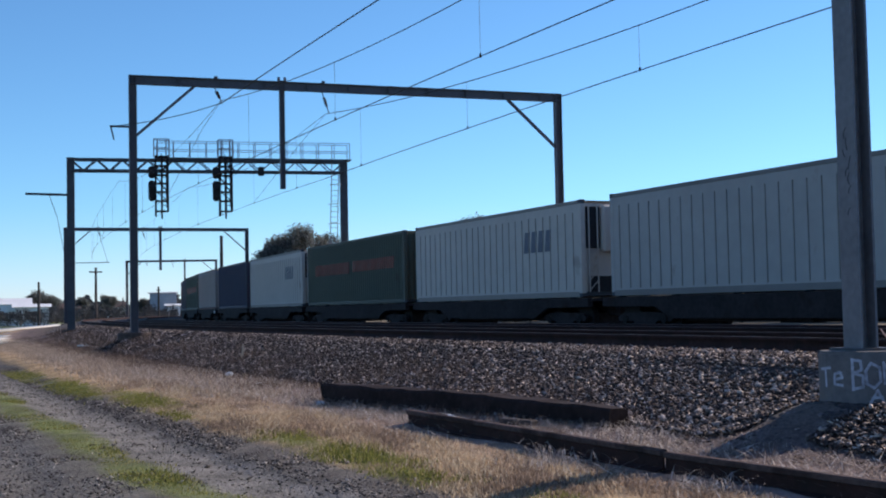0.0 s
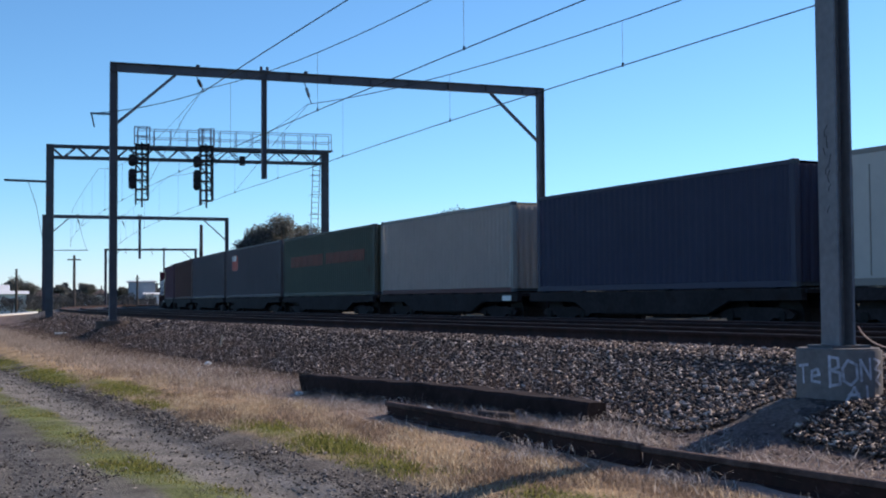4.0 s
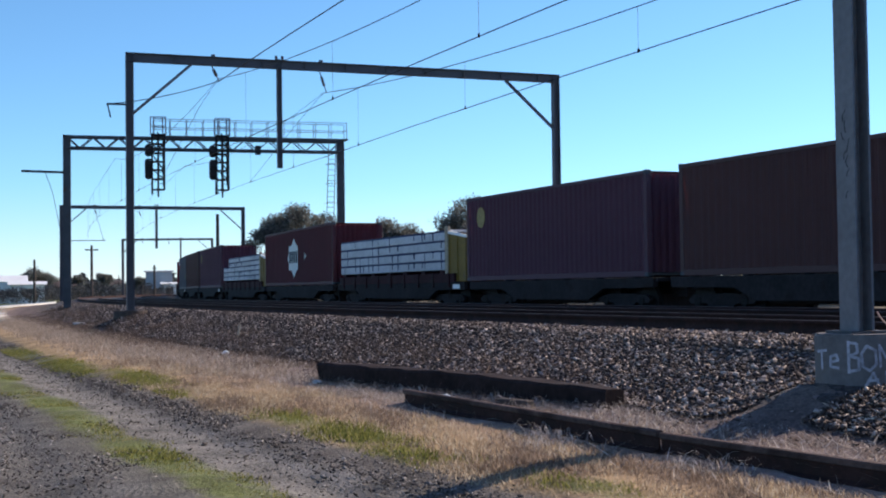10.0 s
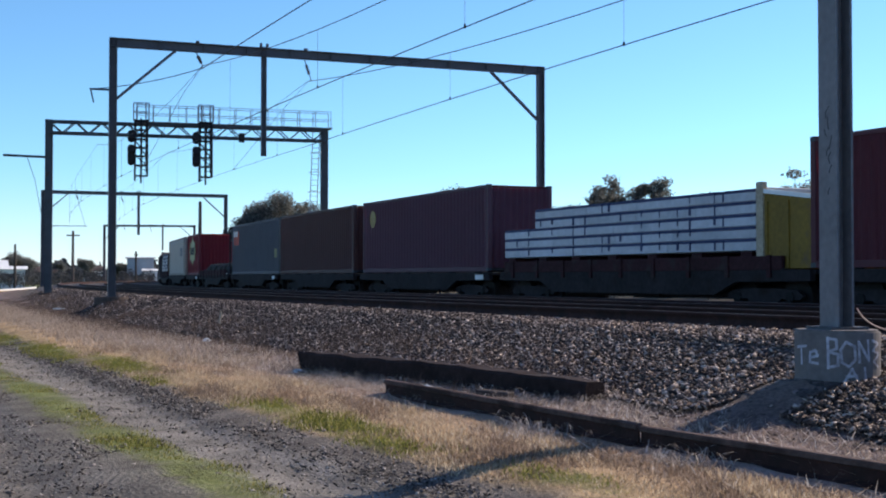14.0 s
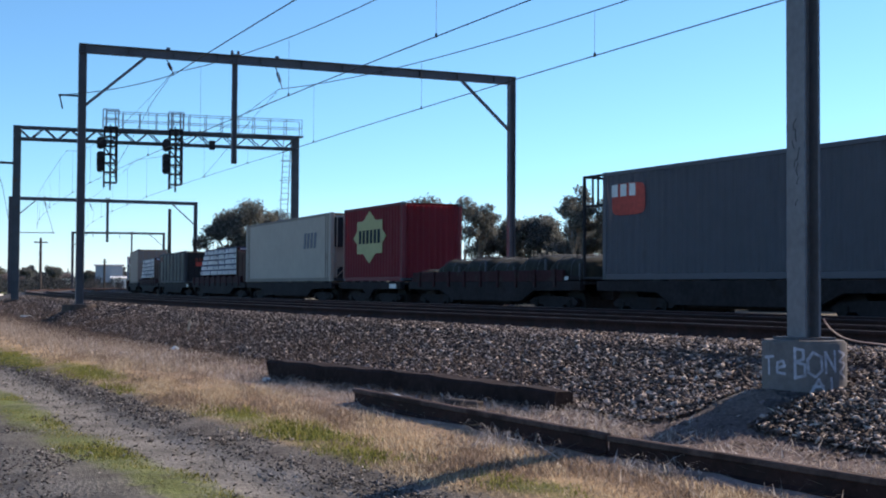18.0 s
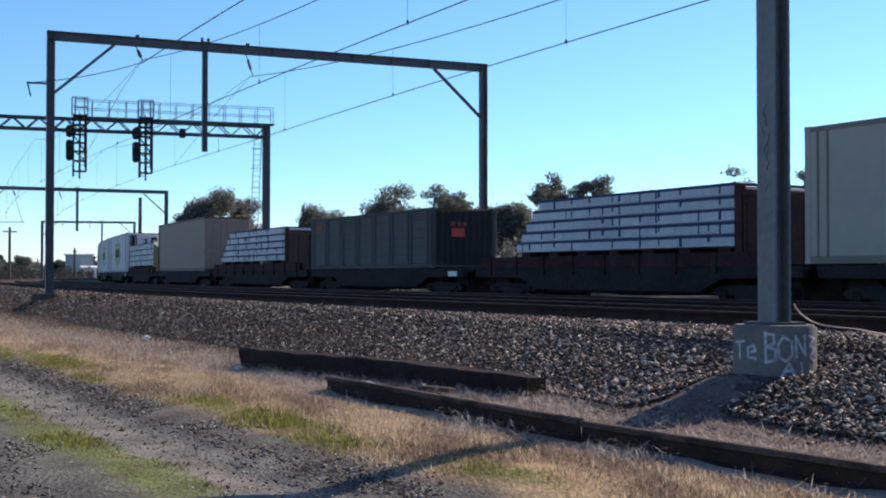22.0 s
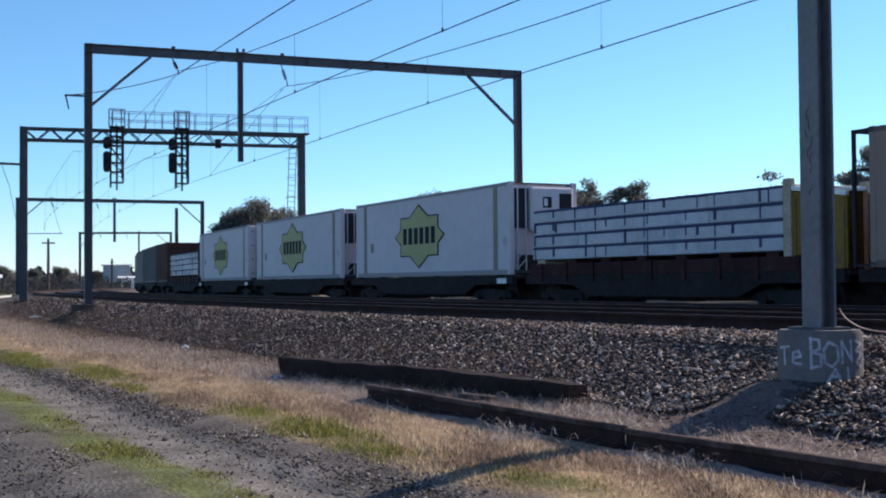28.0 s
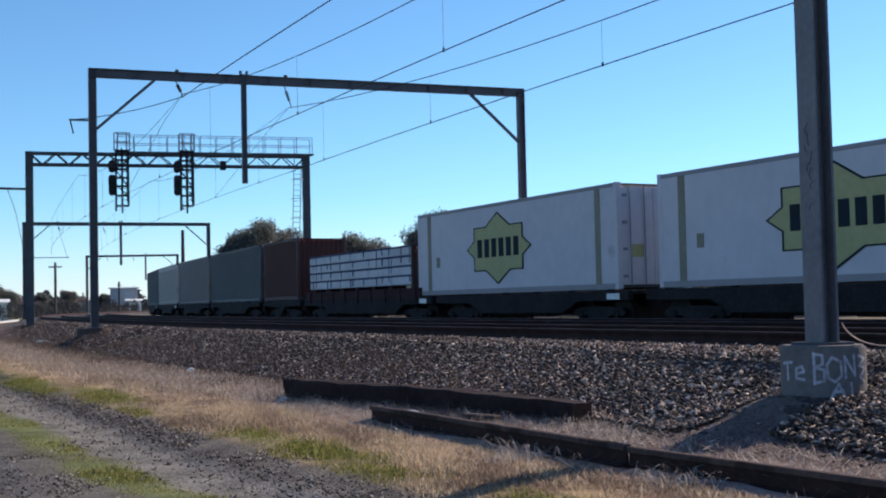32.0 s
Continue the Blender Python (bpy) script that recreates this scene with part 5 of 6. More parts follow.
# front and rear of every load along the line at the start, in metres, and what it is
H9 = 2.896
UNITS = (
    (25.2, 38.8, "box", "grey", "plain", "ends", "pale grey ribbed container with a rusty bottom rail", "panels"),
    (40.4, 52.95, "box", "white", "rand", "reefer", "off-white refrigerated container with dark grey bars of lettering", "panels"),
    (54.2, 67.9, "box", "green", "red_text", "ends", "dark green ribbed container with faded red lettering bars", "ribs"),
    (69.1, 81.8, "box", "white", "rand", "reefer", "off-white refrigerated container with dark grey bars of lettering", "panels"),
    (83.05, 94.35, "box", "navy", "", "ends", "dark navy blue ribbed container", "ribs"),
    (95.9, 107.1, "box", "putty", "", "ends", "pale putty grey ribbed container with a rusty bottom rail", "ribs"),
    (107.85, 121.2, "box", "green", "red_text", "ends", "dark green ribbed container with faded red lettering bars", "ribs"),
    (121.8, 135.4, "box", "slate", "patch", "ends", "slate grey ribbed container with a faded red patch", "ribs"),
    (136.2, 149.5, "box", "slate", "", "ends", "plain slate grey container", "ribs"),
    (150.1, 161.9, "box", "brown", "", "ends", "dark brown ribbed container", "ribs"),
    (163.35, 174.45, "box", "plum", "mark", "ends", "dull plum container with a small pale mark", "ribs"),
    (176.4, 188.35, "stack", 4, (0.0, 0.05), "yellow", 1.7),
    (189.5, 202.9, "box", "maroon", "white_star", "ends", "maroon ribbed container with a pale star-shaped patch", "ribs"),
    (204.7, 216.75, "stack", 5, (0.0, 0.0, 0.0, 1.9), "yellow", 1.7),
    (217.9, 229.4, "box", "plum", "mark", "ends", "dull plum container with a small pale mark", "ribs"),
    (230.6, 242.0, "box", "brown", "", "ends", "dark brown ribbed container", "ribs"),
    (242.25, 253.6, "box", "steelblue", "scf", "ends", "slate blue ribbed container with a red patch", "ribs"),
    (254.75, 265.6, "covered", 6),
    (266.45, 272.25, "box", "red", "linfox_red", "ends", "bright red short container with a yellow star", "ribs"),
    (273.75, 286.8, "box", "cream", "rand", "reefer", "cream refrigerated container with dark grey bars of lettering", "plain"),
    (288.95, 298.1, "stack", 5, (0.0, 0.25, 0.5, 0.8, 1.15), "brown", 2.0),
    (303.35, 314.3, "box", "olive", "", "ends", "dark grey container with dark upright ribs", "bays"),
    (317.6, 327.75, "stack", 5, (0.0, 0.4, 0.8, 1.1, 1.5), "brown", 2.9),
    (331.0, 343.4, "box", "beige", "", "doors", "beige container with its doors to the front", "plain"),
    (345.9, 356.5, "stack", 4, (0.0, 0.05), "yellow", 1.7),
    (357.8, 370.45, "box", "bright", "linfox", "reefer", "white refrigerated container with a yellow eight-pointed star", "plain"),
    (372.2, 385.0, "box", "bright", "linfox", "reefer", "white refrigerated container with a yellow eight-pointed star", "plain"),
    (386.8, 399.4, "box", "bright", "linfox", "doors", "white container with a yellow star and front doors", "plain"),
    (400.1, 411.6, "stack", 4, (0.0,), "brown", 1.7),
    (413.6, 419.3, "box", "rustred", "", "ends", "faded rust red short container", "ribs"),
    (420.1, 432.2, "box", "ice", "", "ends", "pale grey ribbed container", "ribs"),
    (433.0, 445.0, "box", "grey", "", "ends", "grey container on a flat wagon", "ribs"),
    (445.8, 458.0, "box", "white", "", "ends", "off-white container on a flat wagon", "panels"),
    (458.8, 471.0, "box", "ice", "", "ends", "pale grey ribbed container", "ribs"),
)
TRAIN = []      # thing, its place along the line at the start, its height


def build_train():
    n = len(UNITS)
    for i, u in enumerate(UNITS):
        f, r = u[0], u[1]
        mid, L = (f + r) / 2, r - f
        front_gap = f - (UNITS[i - 1][1] if i else f - 1.2)
        rear_gap = (UNITS[i + 1][0] if i < n - 1 else r + 1.2) - r
        if u[2] == "stack":
            front_gap = 2 * (u[6] + 0.55)
        if i < n - 1 and UNITS[i + 1][2] == "stack":
            rear_gap = 2 * (UNITS[i + 1][0] - r - UNITS[i + 1][6] - 0.15)
        wf, wr = f - front_gap / 2 + 0.3, r + rear_gap / 2 - 0.3
        wl = wr - wf
        wlabel = "dark grimy flat wagon on two bogies under its load" if u[2] == "box" else "faded red bulkhead wagon on two bogies under its load"
        w = wagon(wl, wlabel, "flat" if u[2] == "box" else "bulkhead", WAGON)
        TRAIN.append((w, (wf + wr) / 2, RAIL_Z))
        if u[2] == "box":
            c = container(L, H9 if u[7] != "bays" else 2.02, u[3], u[6], u[4] if u[4] != "plain" else "", u[7], u[5])
            TRAIN.append((c, mid, BODY_Z))
        elif u[2] == "stack":
            TRAIN.append((stack(L, u[3], i, u[4]), mid, BODY_Z))
            e = end_frame(u[6], 1.62 if u[5] == "brown" else 1.8, YELLOW if u[5] == "yellow" else BROWN_END, "%s steel bulkhead at the wagon's front end" % u[5])
            TRAIN.append((e, f - 0.14, BODY_Z))
        else:
            TRAIN.append((covered_load(L, u[3]), mid, BODY_Z))


build_train()
# the train slows down: metres run since the start
RUN = (215.6225, -23.6505, 5.2861, -2.4118, 0.3065)


def run(t):
    return sum(k * (t / 16) ** (i + 1) for i, k in enumerate(RUN))


def motions():
    for ob, s, z in TRAIN:
        walk(ob, [(t, place(s - run(t), -1.25, z)) for t in np.arange(0, 32.01, 1.0)])
    start = {ob: s for ob, s, z in TRAIN}
    times = np.arange(0, 32.001, 0.05)
    for ob, wagon_, y in WHEELS:
        # the wheels roll along the stretch that lies open to view
        here = [t for t in times if 4 < start[wagon_] + y - run(t) < 64]
        if here:
            rows = sorted({0.0, 32.0, *here})
            walk(ob, [(t, pose(0, y, 0.46, math.degrees((run(min(max(t, here[0]), here[-1])) - run(here[0])) / 0.46))) for t in rows])


# ---- trees and distance ----
LEAF = island_material("eucalypt_leaves", (0.05, 0.054, 0.05), (0.29, 0.29, 0.265), 0.6, (0.152, 0.155, 0.138), 0.45)
BARK = material("eucalypt_bark", (0.22, 0.18, 0.14), 0.9, 0, 8, 0.35, 0.4, (0.10, 0.08, 0.065), 1.5, 0.55)


def tree(x, y, height, spread, seed, label, bare=0.24, airy=False):
    """Four leaning stems that fork twice; every tip carries a rounded clump of leaves with open sky between."""
    rnd = random.Random(seed)
    root = thing("eucalypt_tree", label, "tree", "trees beyond the line", pose(x, y, 0.15))
    trunk = bmesh.new()
    tips = []

    def limb(a, d, length, r, depth):
        b = a + d * length
        rod(trunk, a, b, r, 7, r * 0.7)
        if depth == 0:
            tips.append((b, rnd.uniform(0.7, 1.3)))
            return
        for _ in range(3):
            nd = (d + Vector((rnd.uniform(-1, 1), rnd.uniform(-1, 1), rnd.uniform(-0.35, 0.6))) * 0.9).normalized()
            limb(b, nd, length * rnd.uniform(0.6, 0.95), r * 0.6, depth - 1)
        if depth == 1 and not airy:
            tips.append((b + Vector((rnd.uniform(-0.4, 0.4), rnd.uniform(-0.4, 0.4), -0.12 * height)), 1.15))

    for k in range(4):
        a = k * 1.57 + rnd.uniform(0, 1.2)
        limb(Vector((0.2 * math.cos(a), 0.2 * math.sin(a), 0)), Vector((0.5 * math.cos(a), 0.5 * math.sin(a), 1)).normalized(), height * bare * 1.35, 0.017 * height, 2)
    top = max(t.z for t, _ in tips)
    wide = sorted(math.hypot(t.x, t.y) for t, _ in tips)[-5]
    clump = (0.098 if airy else 0.115) * spread + 0.25
    k_z, k_w = (height - 0.75 * clump) / top, (spread / 2 - 0.8 * clump) / wide
    bmesh.ops.transform(trunk, matrix=Matrix.Diagonal((k_w, k_w, k_z, 1)), verts=trunk.verts)
    part("trunk", trunk, BARK, root)
    g = np.random.default_rng(seed)
    out = []
    for t, big in tips:
        R = clump * big
        n = int((360 if airy else 640) * R ** 1.7) + 60
        v = g.normal(0, 1, (n, 3))
        v *= (R * g.uniform(0.45, 1.0, n) ** 0.7 / np.linalg.norm(v, axis=1))[:, None]
        v[:, 2] = v[:, 2] * (0.55 if airy else 0.72) + 0.1 * R
        v *= (1 + 0.38 * np.sin(v[:, :1] * 5 / R + t.x) * np.sin(v[:, 1:2] * 4 / R + t.y))
        c = v + np.array((t.x * k_w, t.y * k_w, t.z * k_z))
        d1 = g.normal(0, 1, (n, 3)) - np.array((0, 0, 0.5))
        d1 *= (g.uniform(0.12, 0.26, n) / np.linalg.norm(d1, axis=1))[:, None]
        d2 = g.normal(0, 1, (n, 3))
        d2 *= (g.uniform(0.045, 0.09, n) / np.linalg.norm(d2, axis=1))[:, None]
        out.append(np.stack([c - d2, c + d2, c + d1], 1).reshape(-1, 3))
    verts = np.concatenate(out)
    array_mesh("crown", verts, np.arange(len(verts)).reshape(-1, 3), LEAF, root)
    return root


def tree_at(az, d, top, spread, seed, label="grey-green eucalypt with an open uneven crown", **kw):
    p = polar(az, d)
    tree(p.x, p.y, top * d + EYE - 0.15, spread, seed, label, **kw)


for row in ((-6.9, 112, 0.069, 6.8, 1), (-5.3, 114, 0.063, 5.4, 2), (-1.5, 112, 0.0585, 5.2, 3), (1.5, 108, 0.0755, 6.6, 4), (4.0, 106, 0.0755, 5.2, 5), (6.8, 110, 0.060, 5.6, 14), (5.4, 113, 0.052, 5.5, 61), (8.0, 108, 0.056, 6.0, 62), (10.0, 104, 0.056, 6.0, 63), (12.0, 100, 0.055, 5.6, 64), (14.0, 97, 0.067, 4.6, 65), (16.2, 94, 0.058, 5.5, 66), (18.9, 92, 0.062, 5.5, 67), (23.3, 90, 0.066, 6.0, 68),
            (8.95, 96, 0.084, 4.6, 6), (10.8, 96, 0.082, 3.9, 7), (13.2, 90, 0.069, 2.6, 8), (15.0, 88, 0.056, 4.2, 9), (17.3, 86, 0.088, 5.0, 10), (20.2, 84, 0.077, 4.4, 11), (21.8, 82, 0.103, 4.4, 12), (24.5, 84, 0.09, 6.0, 13)):
    tree_at(*row, airy=row[4] in (3, 4, 5, 6, 7, 8, 10, 11, 12, 65))


def bush(x, y, w, h, seed, leaf=LEAF):
    rnd = np.random.default_rng(seed)
    n = int(260 * w)
    a, e = rnd.uniform(0, 2 * np.pi, n), rnd.uniform(0, 1, n) ** 0.5
    r = w / 2 * (0.55 + 0.5 * rnd.random(n))
    c = np.stack([r * np.cos(a) * np.sqrt(1 - e * e * 0.9), r * np.sin(a) * np.sqrt(1 - e * e * 0.9), h * e * (0.6 + 0.4 * rnd.random(n))], 1)
    d1, d2 = rnd.normal(0, 0.11, (n, 3)), rnd.normal(0, 0.06, (n, 3))
    v = np.stack([c - d2, c + d2, c + d1], 1).reshape(-1, 3)
    root = thing("bush", "dense dark green bush beyond the freight track", "bush", "bushes beyond the line", pose(x, y, 0.15))
    array_mesh("leaves", v, np.arange(len(v)).reshape(-1, 3), leaf, root)
    st = bmesh.new()
    for k in range(4):
        rod(st, (0, 0, 0), (0.4 * w * 0.5 * math.cos(k * 1.6), 0.4 * w * 0.5 * math.sin(k * 1.6), h * 0.6), 0.04, 5, 0.02)
    part("trunk", st, BARK, root)


_r = random.Random(5)
for k in range(46):
    az = -9 + k * 0.8 + _r.uniform(-0.3, 0.3)
    d = 92 - 0.35 * k + _r.uniform(-5, 6)
    p = polar(az, d)
    bush(p.x, p.y, _r.uniform(3.0, 5.0), _r.uniform(2.2, 4.2), k)


# leaves far off: the grey-blue haze of distance is put into their colour
HAZY_LEAF = island_material("haze_tinted_leaves", (0.03, 0.034, 0.038), (0.125, 0.128, 0.13), 0.8, (0.066, 0.07, 0.074), 0.25)


def far_woods():
    """Distant tree line round the plain."""
    rnd = np.random.default_rng(3)
    n = 60000
    az = np.radians(rnd.uniform(-28, 30, n))
    d = rnd.uniform(380, 560, n)
    crown = 4.9 + 1.5 * np.sin(az * 97) * np.sin(az * 191 + 1) + 1.4 * np.sin(az * 411) * np.sin(az * 53)
    c = np.stack([np.sin(az) * d, np.cos(az) * d, np.clip(crown, 2.6, 9) * rnd.random(n) ** 0.75], 1)
    d1, d2 = rnd.normal(0, 0.9, (n, 3)), rnd.normal(0, 0.6, (n, 3))
    v = np.stack([c - d2, c + d2, c + d1], 1).reshape(-1, 3)
    ob = array_mesh("far_trees", v, np.arange(len(v)).reshape(-1, 3), HAZY_LEAF)
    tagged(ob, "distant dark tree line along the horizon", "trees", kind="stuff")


far_woods()
ROOF_WHITE = material("white_metal_roof", (0.75, 0.75, 0.73), 0.5, 0, 3, 0.1, 0.05)
WALL_GREY = material("grey_shed_wall", (0.30, 0.33, 0.37), 0.7, 0, 3, 0.15, 0.05)
WALL_BRICK = material("brown_brick_wall", (0.12, 0.085, 0.075), 0.85, 0, 5, 0.25, 0.1)
GLASS = material("dark_window_glass", (0.03, 0.035, 0.045), 0.1, 0, 5, 0.1, 0)


def house(az, d, w, depth, wall, rise, wall_mat, roof_mat, label, turn=0.0, windows=3):
    p = polar(az, d)
    root = thing("house", label, "building", "buildings in the distance", pose(p.x, p.y, 0.0, 0, 0, -az + turn))
    body = part("wall", boxes((-w / 2, w / 2, -depth / 2, depth / 2, 0, wall)), wall_mat, root)
    roof = bmesh.new()
    a = [(-w / 2 - 0.4, -depth / 2 - 0.4), (w / 2 + 0.4, -depth / 2 - 0.4), (w / 2 + 0.4, depth / 2 + 0.4), (-w / 2 - 0.4, depth / 2 + 0.4)]
    lo = [roof.verts.new((x, y, wall)) for x, y in a]
    hi = [roof.verts.new((x, 0, wall + rise)) for x in (-w / 2 - 0.4, w / 2 + 0.4)]
    for q in ((lo[0], lo[1], hi[1], hi[0]), (lo[2], lo[3], hi[0], hi[1]), (lo[1], lo[2], hi[1]), (lo[3], lo[0], hi[0]), tuple(lo[::-1])):
        roof.faces.new(q)
    part("roof", roof, roof_mat, root)
    for k in range(windows):
        x = -w / 2 + w * (k + 0.5) / windows
        part("window", boxes((x - 0.7, x + 0.7, -depth / 2 - 0.03, -depth / 2 + 0.02, 1.0, min(2.2, wall - 0.3))), GLASS, body)


house(-19.6, 205, 9, 7, 3.4, 1.0, WHITE_PAINT, ROOF_WHITE, "white house with a bright white roof")
house(-18.25, 200, 5, 5, 2.9, 0.5, WHITE_PAINT, ROOF_WHITE, "small white shed with a pale roof", windows=1)
house(-16.9, 300, 7, 6, 3.0, 1.4, WALL_BRICK, WALL_BRICK, "small brown brick house among trees", windows=2)
house(-14.6, 330, 5, 6, 3.4, 1.2, WHITE_PAINT, WALL_BRICK, "small white house with a brown roof", windows=1)
house(-12.55, 270, 5.5, 9, 5.8, 0.3, WALL_GREY, WALL_GREY, "grey flat-roofed shed beside the railway", windows=1)
house(-12.1, 262, 2.8, 4, 3.1, 0.4, WHITE_PAINT, ROOF_WHITE, "small white trackside hut", windows=1)
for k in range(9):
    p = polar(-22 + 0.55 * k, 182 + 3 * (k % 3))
    bush(p.x, p.y, 4.5, 2.5 - 0.3 * (k % 2), 80 + k, HAZY_LEAF)
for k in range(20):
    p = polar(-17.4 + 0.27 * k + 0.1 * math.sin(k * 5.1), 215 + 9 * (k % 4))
    bush(p.x, p.y, 4.6 + 1.5 * math.sin(k * 2.3), 2.5 + 0.9 * math.sin(k * 1.7), 120 + k, HAZY_LEAF)
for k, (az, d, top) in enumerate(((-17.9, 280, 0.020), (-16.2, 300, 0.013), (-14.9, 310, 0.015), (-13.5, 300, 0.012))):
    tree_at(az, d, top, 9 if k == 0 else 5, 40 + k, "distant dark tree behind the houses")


def service_pole(az, d, h, arm):
    p = polar(az, d)
    root = thing("power_pole", "weathered timber power pole with a crossarm", "power pole", "power poles", pose(p.x, p.y, 0, 0, 0, -az))
    part("pole", rod(bmesh.new(), (0, 0, 0), (0, 0, h), 0.2, 10, 0.14), TIMBER, root)
    if arm:
        part("crossarm", boxes((-arm, arm, -0.06, 0.06, h - 0.6, h - 0.45)), TIMBER, root)


service_pole(-15.5, 150, 7.1, 0.75)
service_pole(-12.75, 190, 5.6, 0.3)
service_pole(-9.9, 108, 8.2, 0)
service_pole(-17.95, 170, 6.0, 0)


def build_road(pts, wide, z, label):
    """A pale strip beside the line; its near edge runs through pts."""
    v = [(x - k, y, h) for x, y in pts for k, h in ((wide, z), (0.0, z), (0.0, z - 0.4), (wide, z - 0.4))]
    f = [(4 * i + j, 4 * i + (j + 1) % 4, 4 * i + 4 + (j + 1) % 4, 4 * i + 4 + j) for i in range(len(pts) - 1) for j in range(4)] + [(3, 2, 1, 0)]
    tagged(array_mesh("road", v, f, ROADBASE), label, "road", kind="structure")


build_road(((-21.0, 60.0), (-25.2, 74.5), (-31.8, 98.5), (-44.0, 143.5), (-46.0, 151.0)), 2.6, 0.255, "pale concrete path beside the railway verge")
bank = bmesh.new()
prism(bank, [(-15, 0), (15, 0), (12, 0.38), (-12, 0.38)], 0, 95)
ob = part("verge_bank", bank, TIMBER)
ob.data.materials[0] = material("scrubby_verge", (0.09, 0.10, 0.05), 0.95, 0, 2, 0.4, 0.3)
ob.matrix_basis = pose(-56, 95, -0.02, 0, 0, 17)
tagged(ob, "low scrubby green bank beyond the path", "verge", kind="structure")
build_road(((-38.2, 107.0), (-46.0, 152.0), (-50.2, 168.0)), 3.0, 0.37, "pale road on the bank beyond the path")


# ---- stones, gravel and grass ----
STONE = island_material("ballast_stone", (0.024, 0.017, 0.016), (0.56, 0.455, 0.39), 0.8, (0.105, 0.075, 0.065), knee=0.68)
FAR_STONE = island_material("dusty_ballast_stone", (0.022, 0.016, 0.015), (0.46, 0.39, 0.35), 0.85, (0.072, 0.056, 0.051), knee=0.74)
GRAVEL = island_material("gravel_stone", (0.035, 0.03, 0.029), (0.42, 0.375, 0.335), 0.9, (0.10, 0.087, 0.08), knee=0.72)
DRY = island_material("dry_grass_blade", (0.26, 0.19, 0.125), (0.72, 0.60, 0.44), 0.8, (0.47, 0.365, 0.245), 0.45)
GREEN = island_material("green_grass_blade", (0.08, 0.09, 0.022), (0.40, 0.35, 0.12), 0.7, (0.20, 0.202, 0.047), 0.45)
_g = np.random.default_rng(11)


def plan_points(s, off):
    y = np.interp(s, _ss, _ys)
    k = curve_slope(y)
    h = np.hypot(1, k)
    return curve_x(y) - off / h, y + off * k / h


def stones(name, s, off, lift, size, mat, label, category):
    n = len(s)
    x, y = plan_points(s, off)
    z = lie(s, off) + lift
    base = np.array([(1, 0, 0), (-1, 0, 0), (0, 1, 0), (0, -1, 0), (0, 0, 1), (0, 0, -1)], float)
    tri = np.array([(0, 2, 4), (2, 1, 4), (1, 3, 4), (3, 0, 4), (2, 0, 5), (1, 2, 5), (3, 1, 5), (0, 3, 5)])
    v = base[None] * _g.uniform(0.6, 1.25, (n, 6, 1)) + _g.normal(0, 0.22, (n, 6, 3))
    v *= np.stack([_g.uniform(1.0, 1.95, n), _g.uniform(0.45, 1.0, n), _g.uniform(0.45, 0.95, n)], -1)[:, None, :]
    v *= (size * _g.uniform(0.6, 1.4, n))[:, None, None]
    a = _g.uniform(0, 2 * np.pi, n)
    ca_, sa_ = np.cos(a)[:, None], np.sin(a)[:, None]
    vx, vy = v[..., 0] * ca_ - v[..., 1] * sa_, v[..., 0] * sa_ + v[..., 1] * ca_
    b = _g.uniform(-0.9, 0.9, n)
    cb, sb = np.cos(b)[:, None], np.sin(b)[:, None]
    vz = v[..., 2] * 0.75
    vx, vz = vx * cb - vz * sb, vx * sb + vz * cb
    out = np.stack([vx + x[:, None], vy + y[:, None], vz + z[:, None]], -1).reshape(-1, 3)
    f = (tri[None] + 6 * np.arange(n)[:, None, None]).reshape(-1, 3)
    return tagged(array_mesh(name, out, f, mat), label, category, kind="stuff")


n = 120000
s_, o_ = 11 + 33 * _g.random(n) ** 1.2, 9.2 + 3.1 * _g.random(n)
keep = ~((s_ > 18.05) & (s_ < 18.9) & (o_ > 11.45))
s_, o_ = s_[keep], o_[keep]
n = len(s_)
far = s_ > 26.5 + 1.5 * np.sin(o_ * 9) + _g.normal(0, 1.5, n)
for k, mat in ((far, FAR_STONE), (~far, STONE)):
    stones("ballast_stones", s_[k], o_[k], 0.032 + 0.02 * _g.random(int(k.sum())), 0.026, mat, "loose dark and grey crushed ballast stones on the bank", "ballast")
n = 26000
s_, o_ = 44 + 42 * _g.random(n), 9.3 + 2.9 * _g.random(n)
stones("ballast_stones", s_, o_, 0.035, 0.042, FAR_STONE, "loose dark and grey crushed ballast stones on the bank", "ballast")
n = 28000
s_ = 12 + 34 * _g.random(n) ** 1.25
o_ = np.choose(_g.choice(5, n, p=(0.38, 0.10, 0.17, 0.29, 0.06)), (15.72 + 0.17 * _g.normal(0, 1, n), 16.3 + 0.3 * _g.normal(0, 1, n), 17.45 + 0.16 * _g.normal(0, 1, n), 18.2 + 0.5 * _g.normal(0, 1, n), 17.0 + 0.3 * _g.normal(0, 1, n)))
stones("gravel", s_, o_, 0.004, np.where(_g.random(n) < 0.22, 0.017, 0.011), GRAVEL, "loose dark gravel on the vehicle track", "gravel")


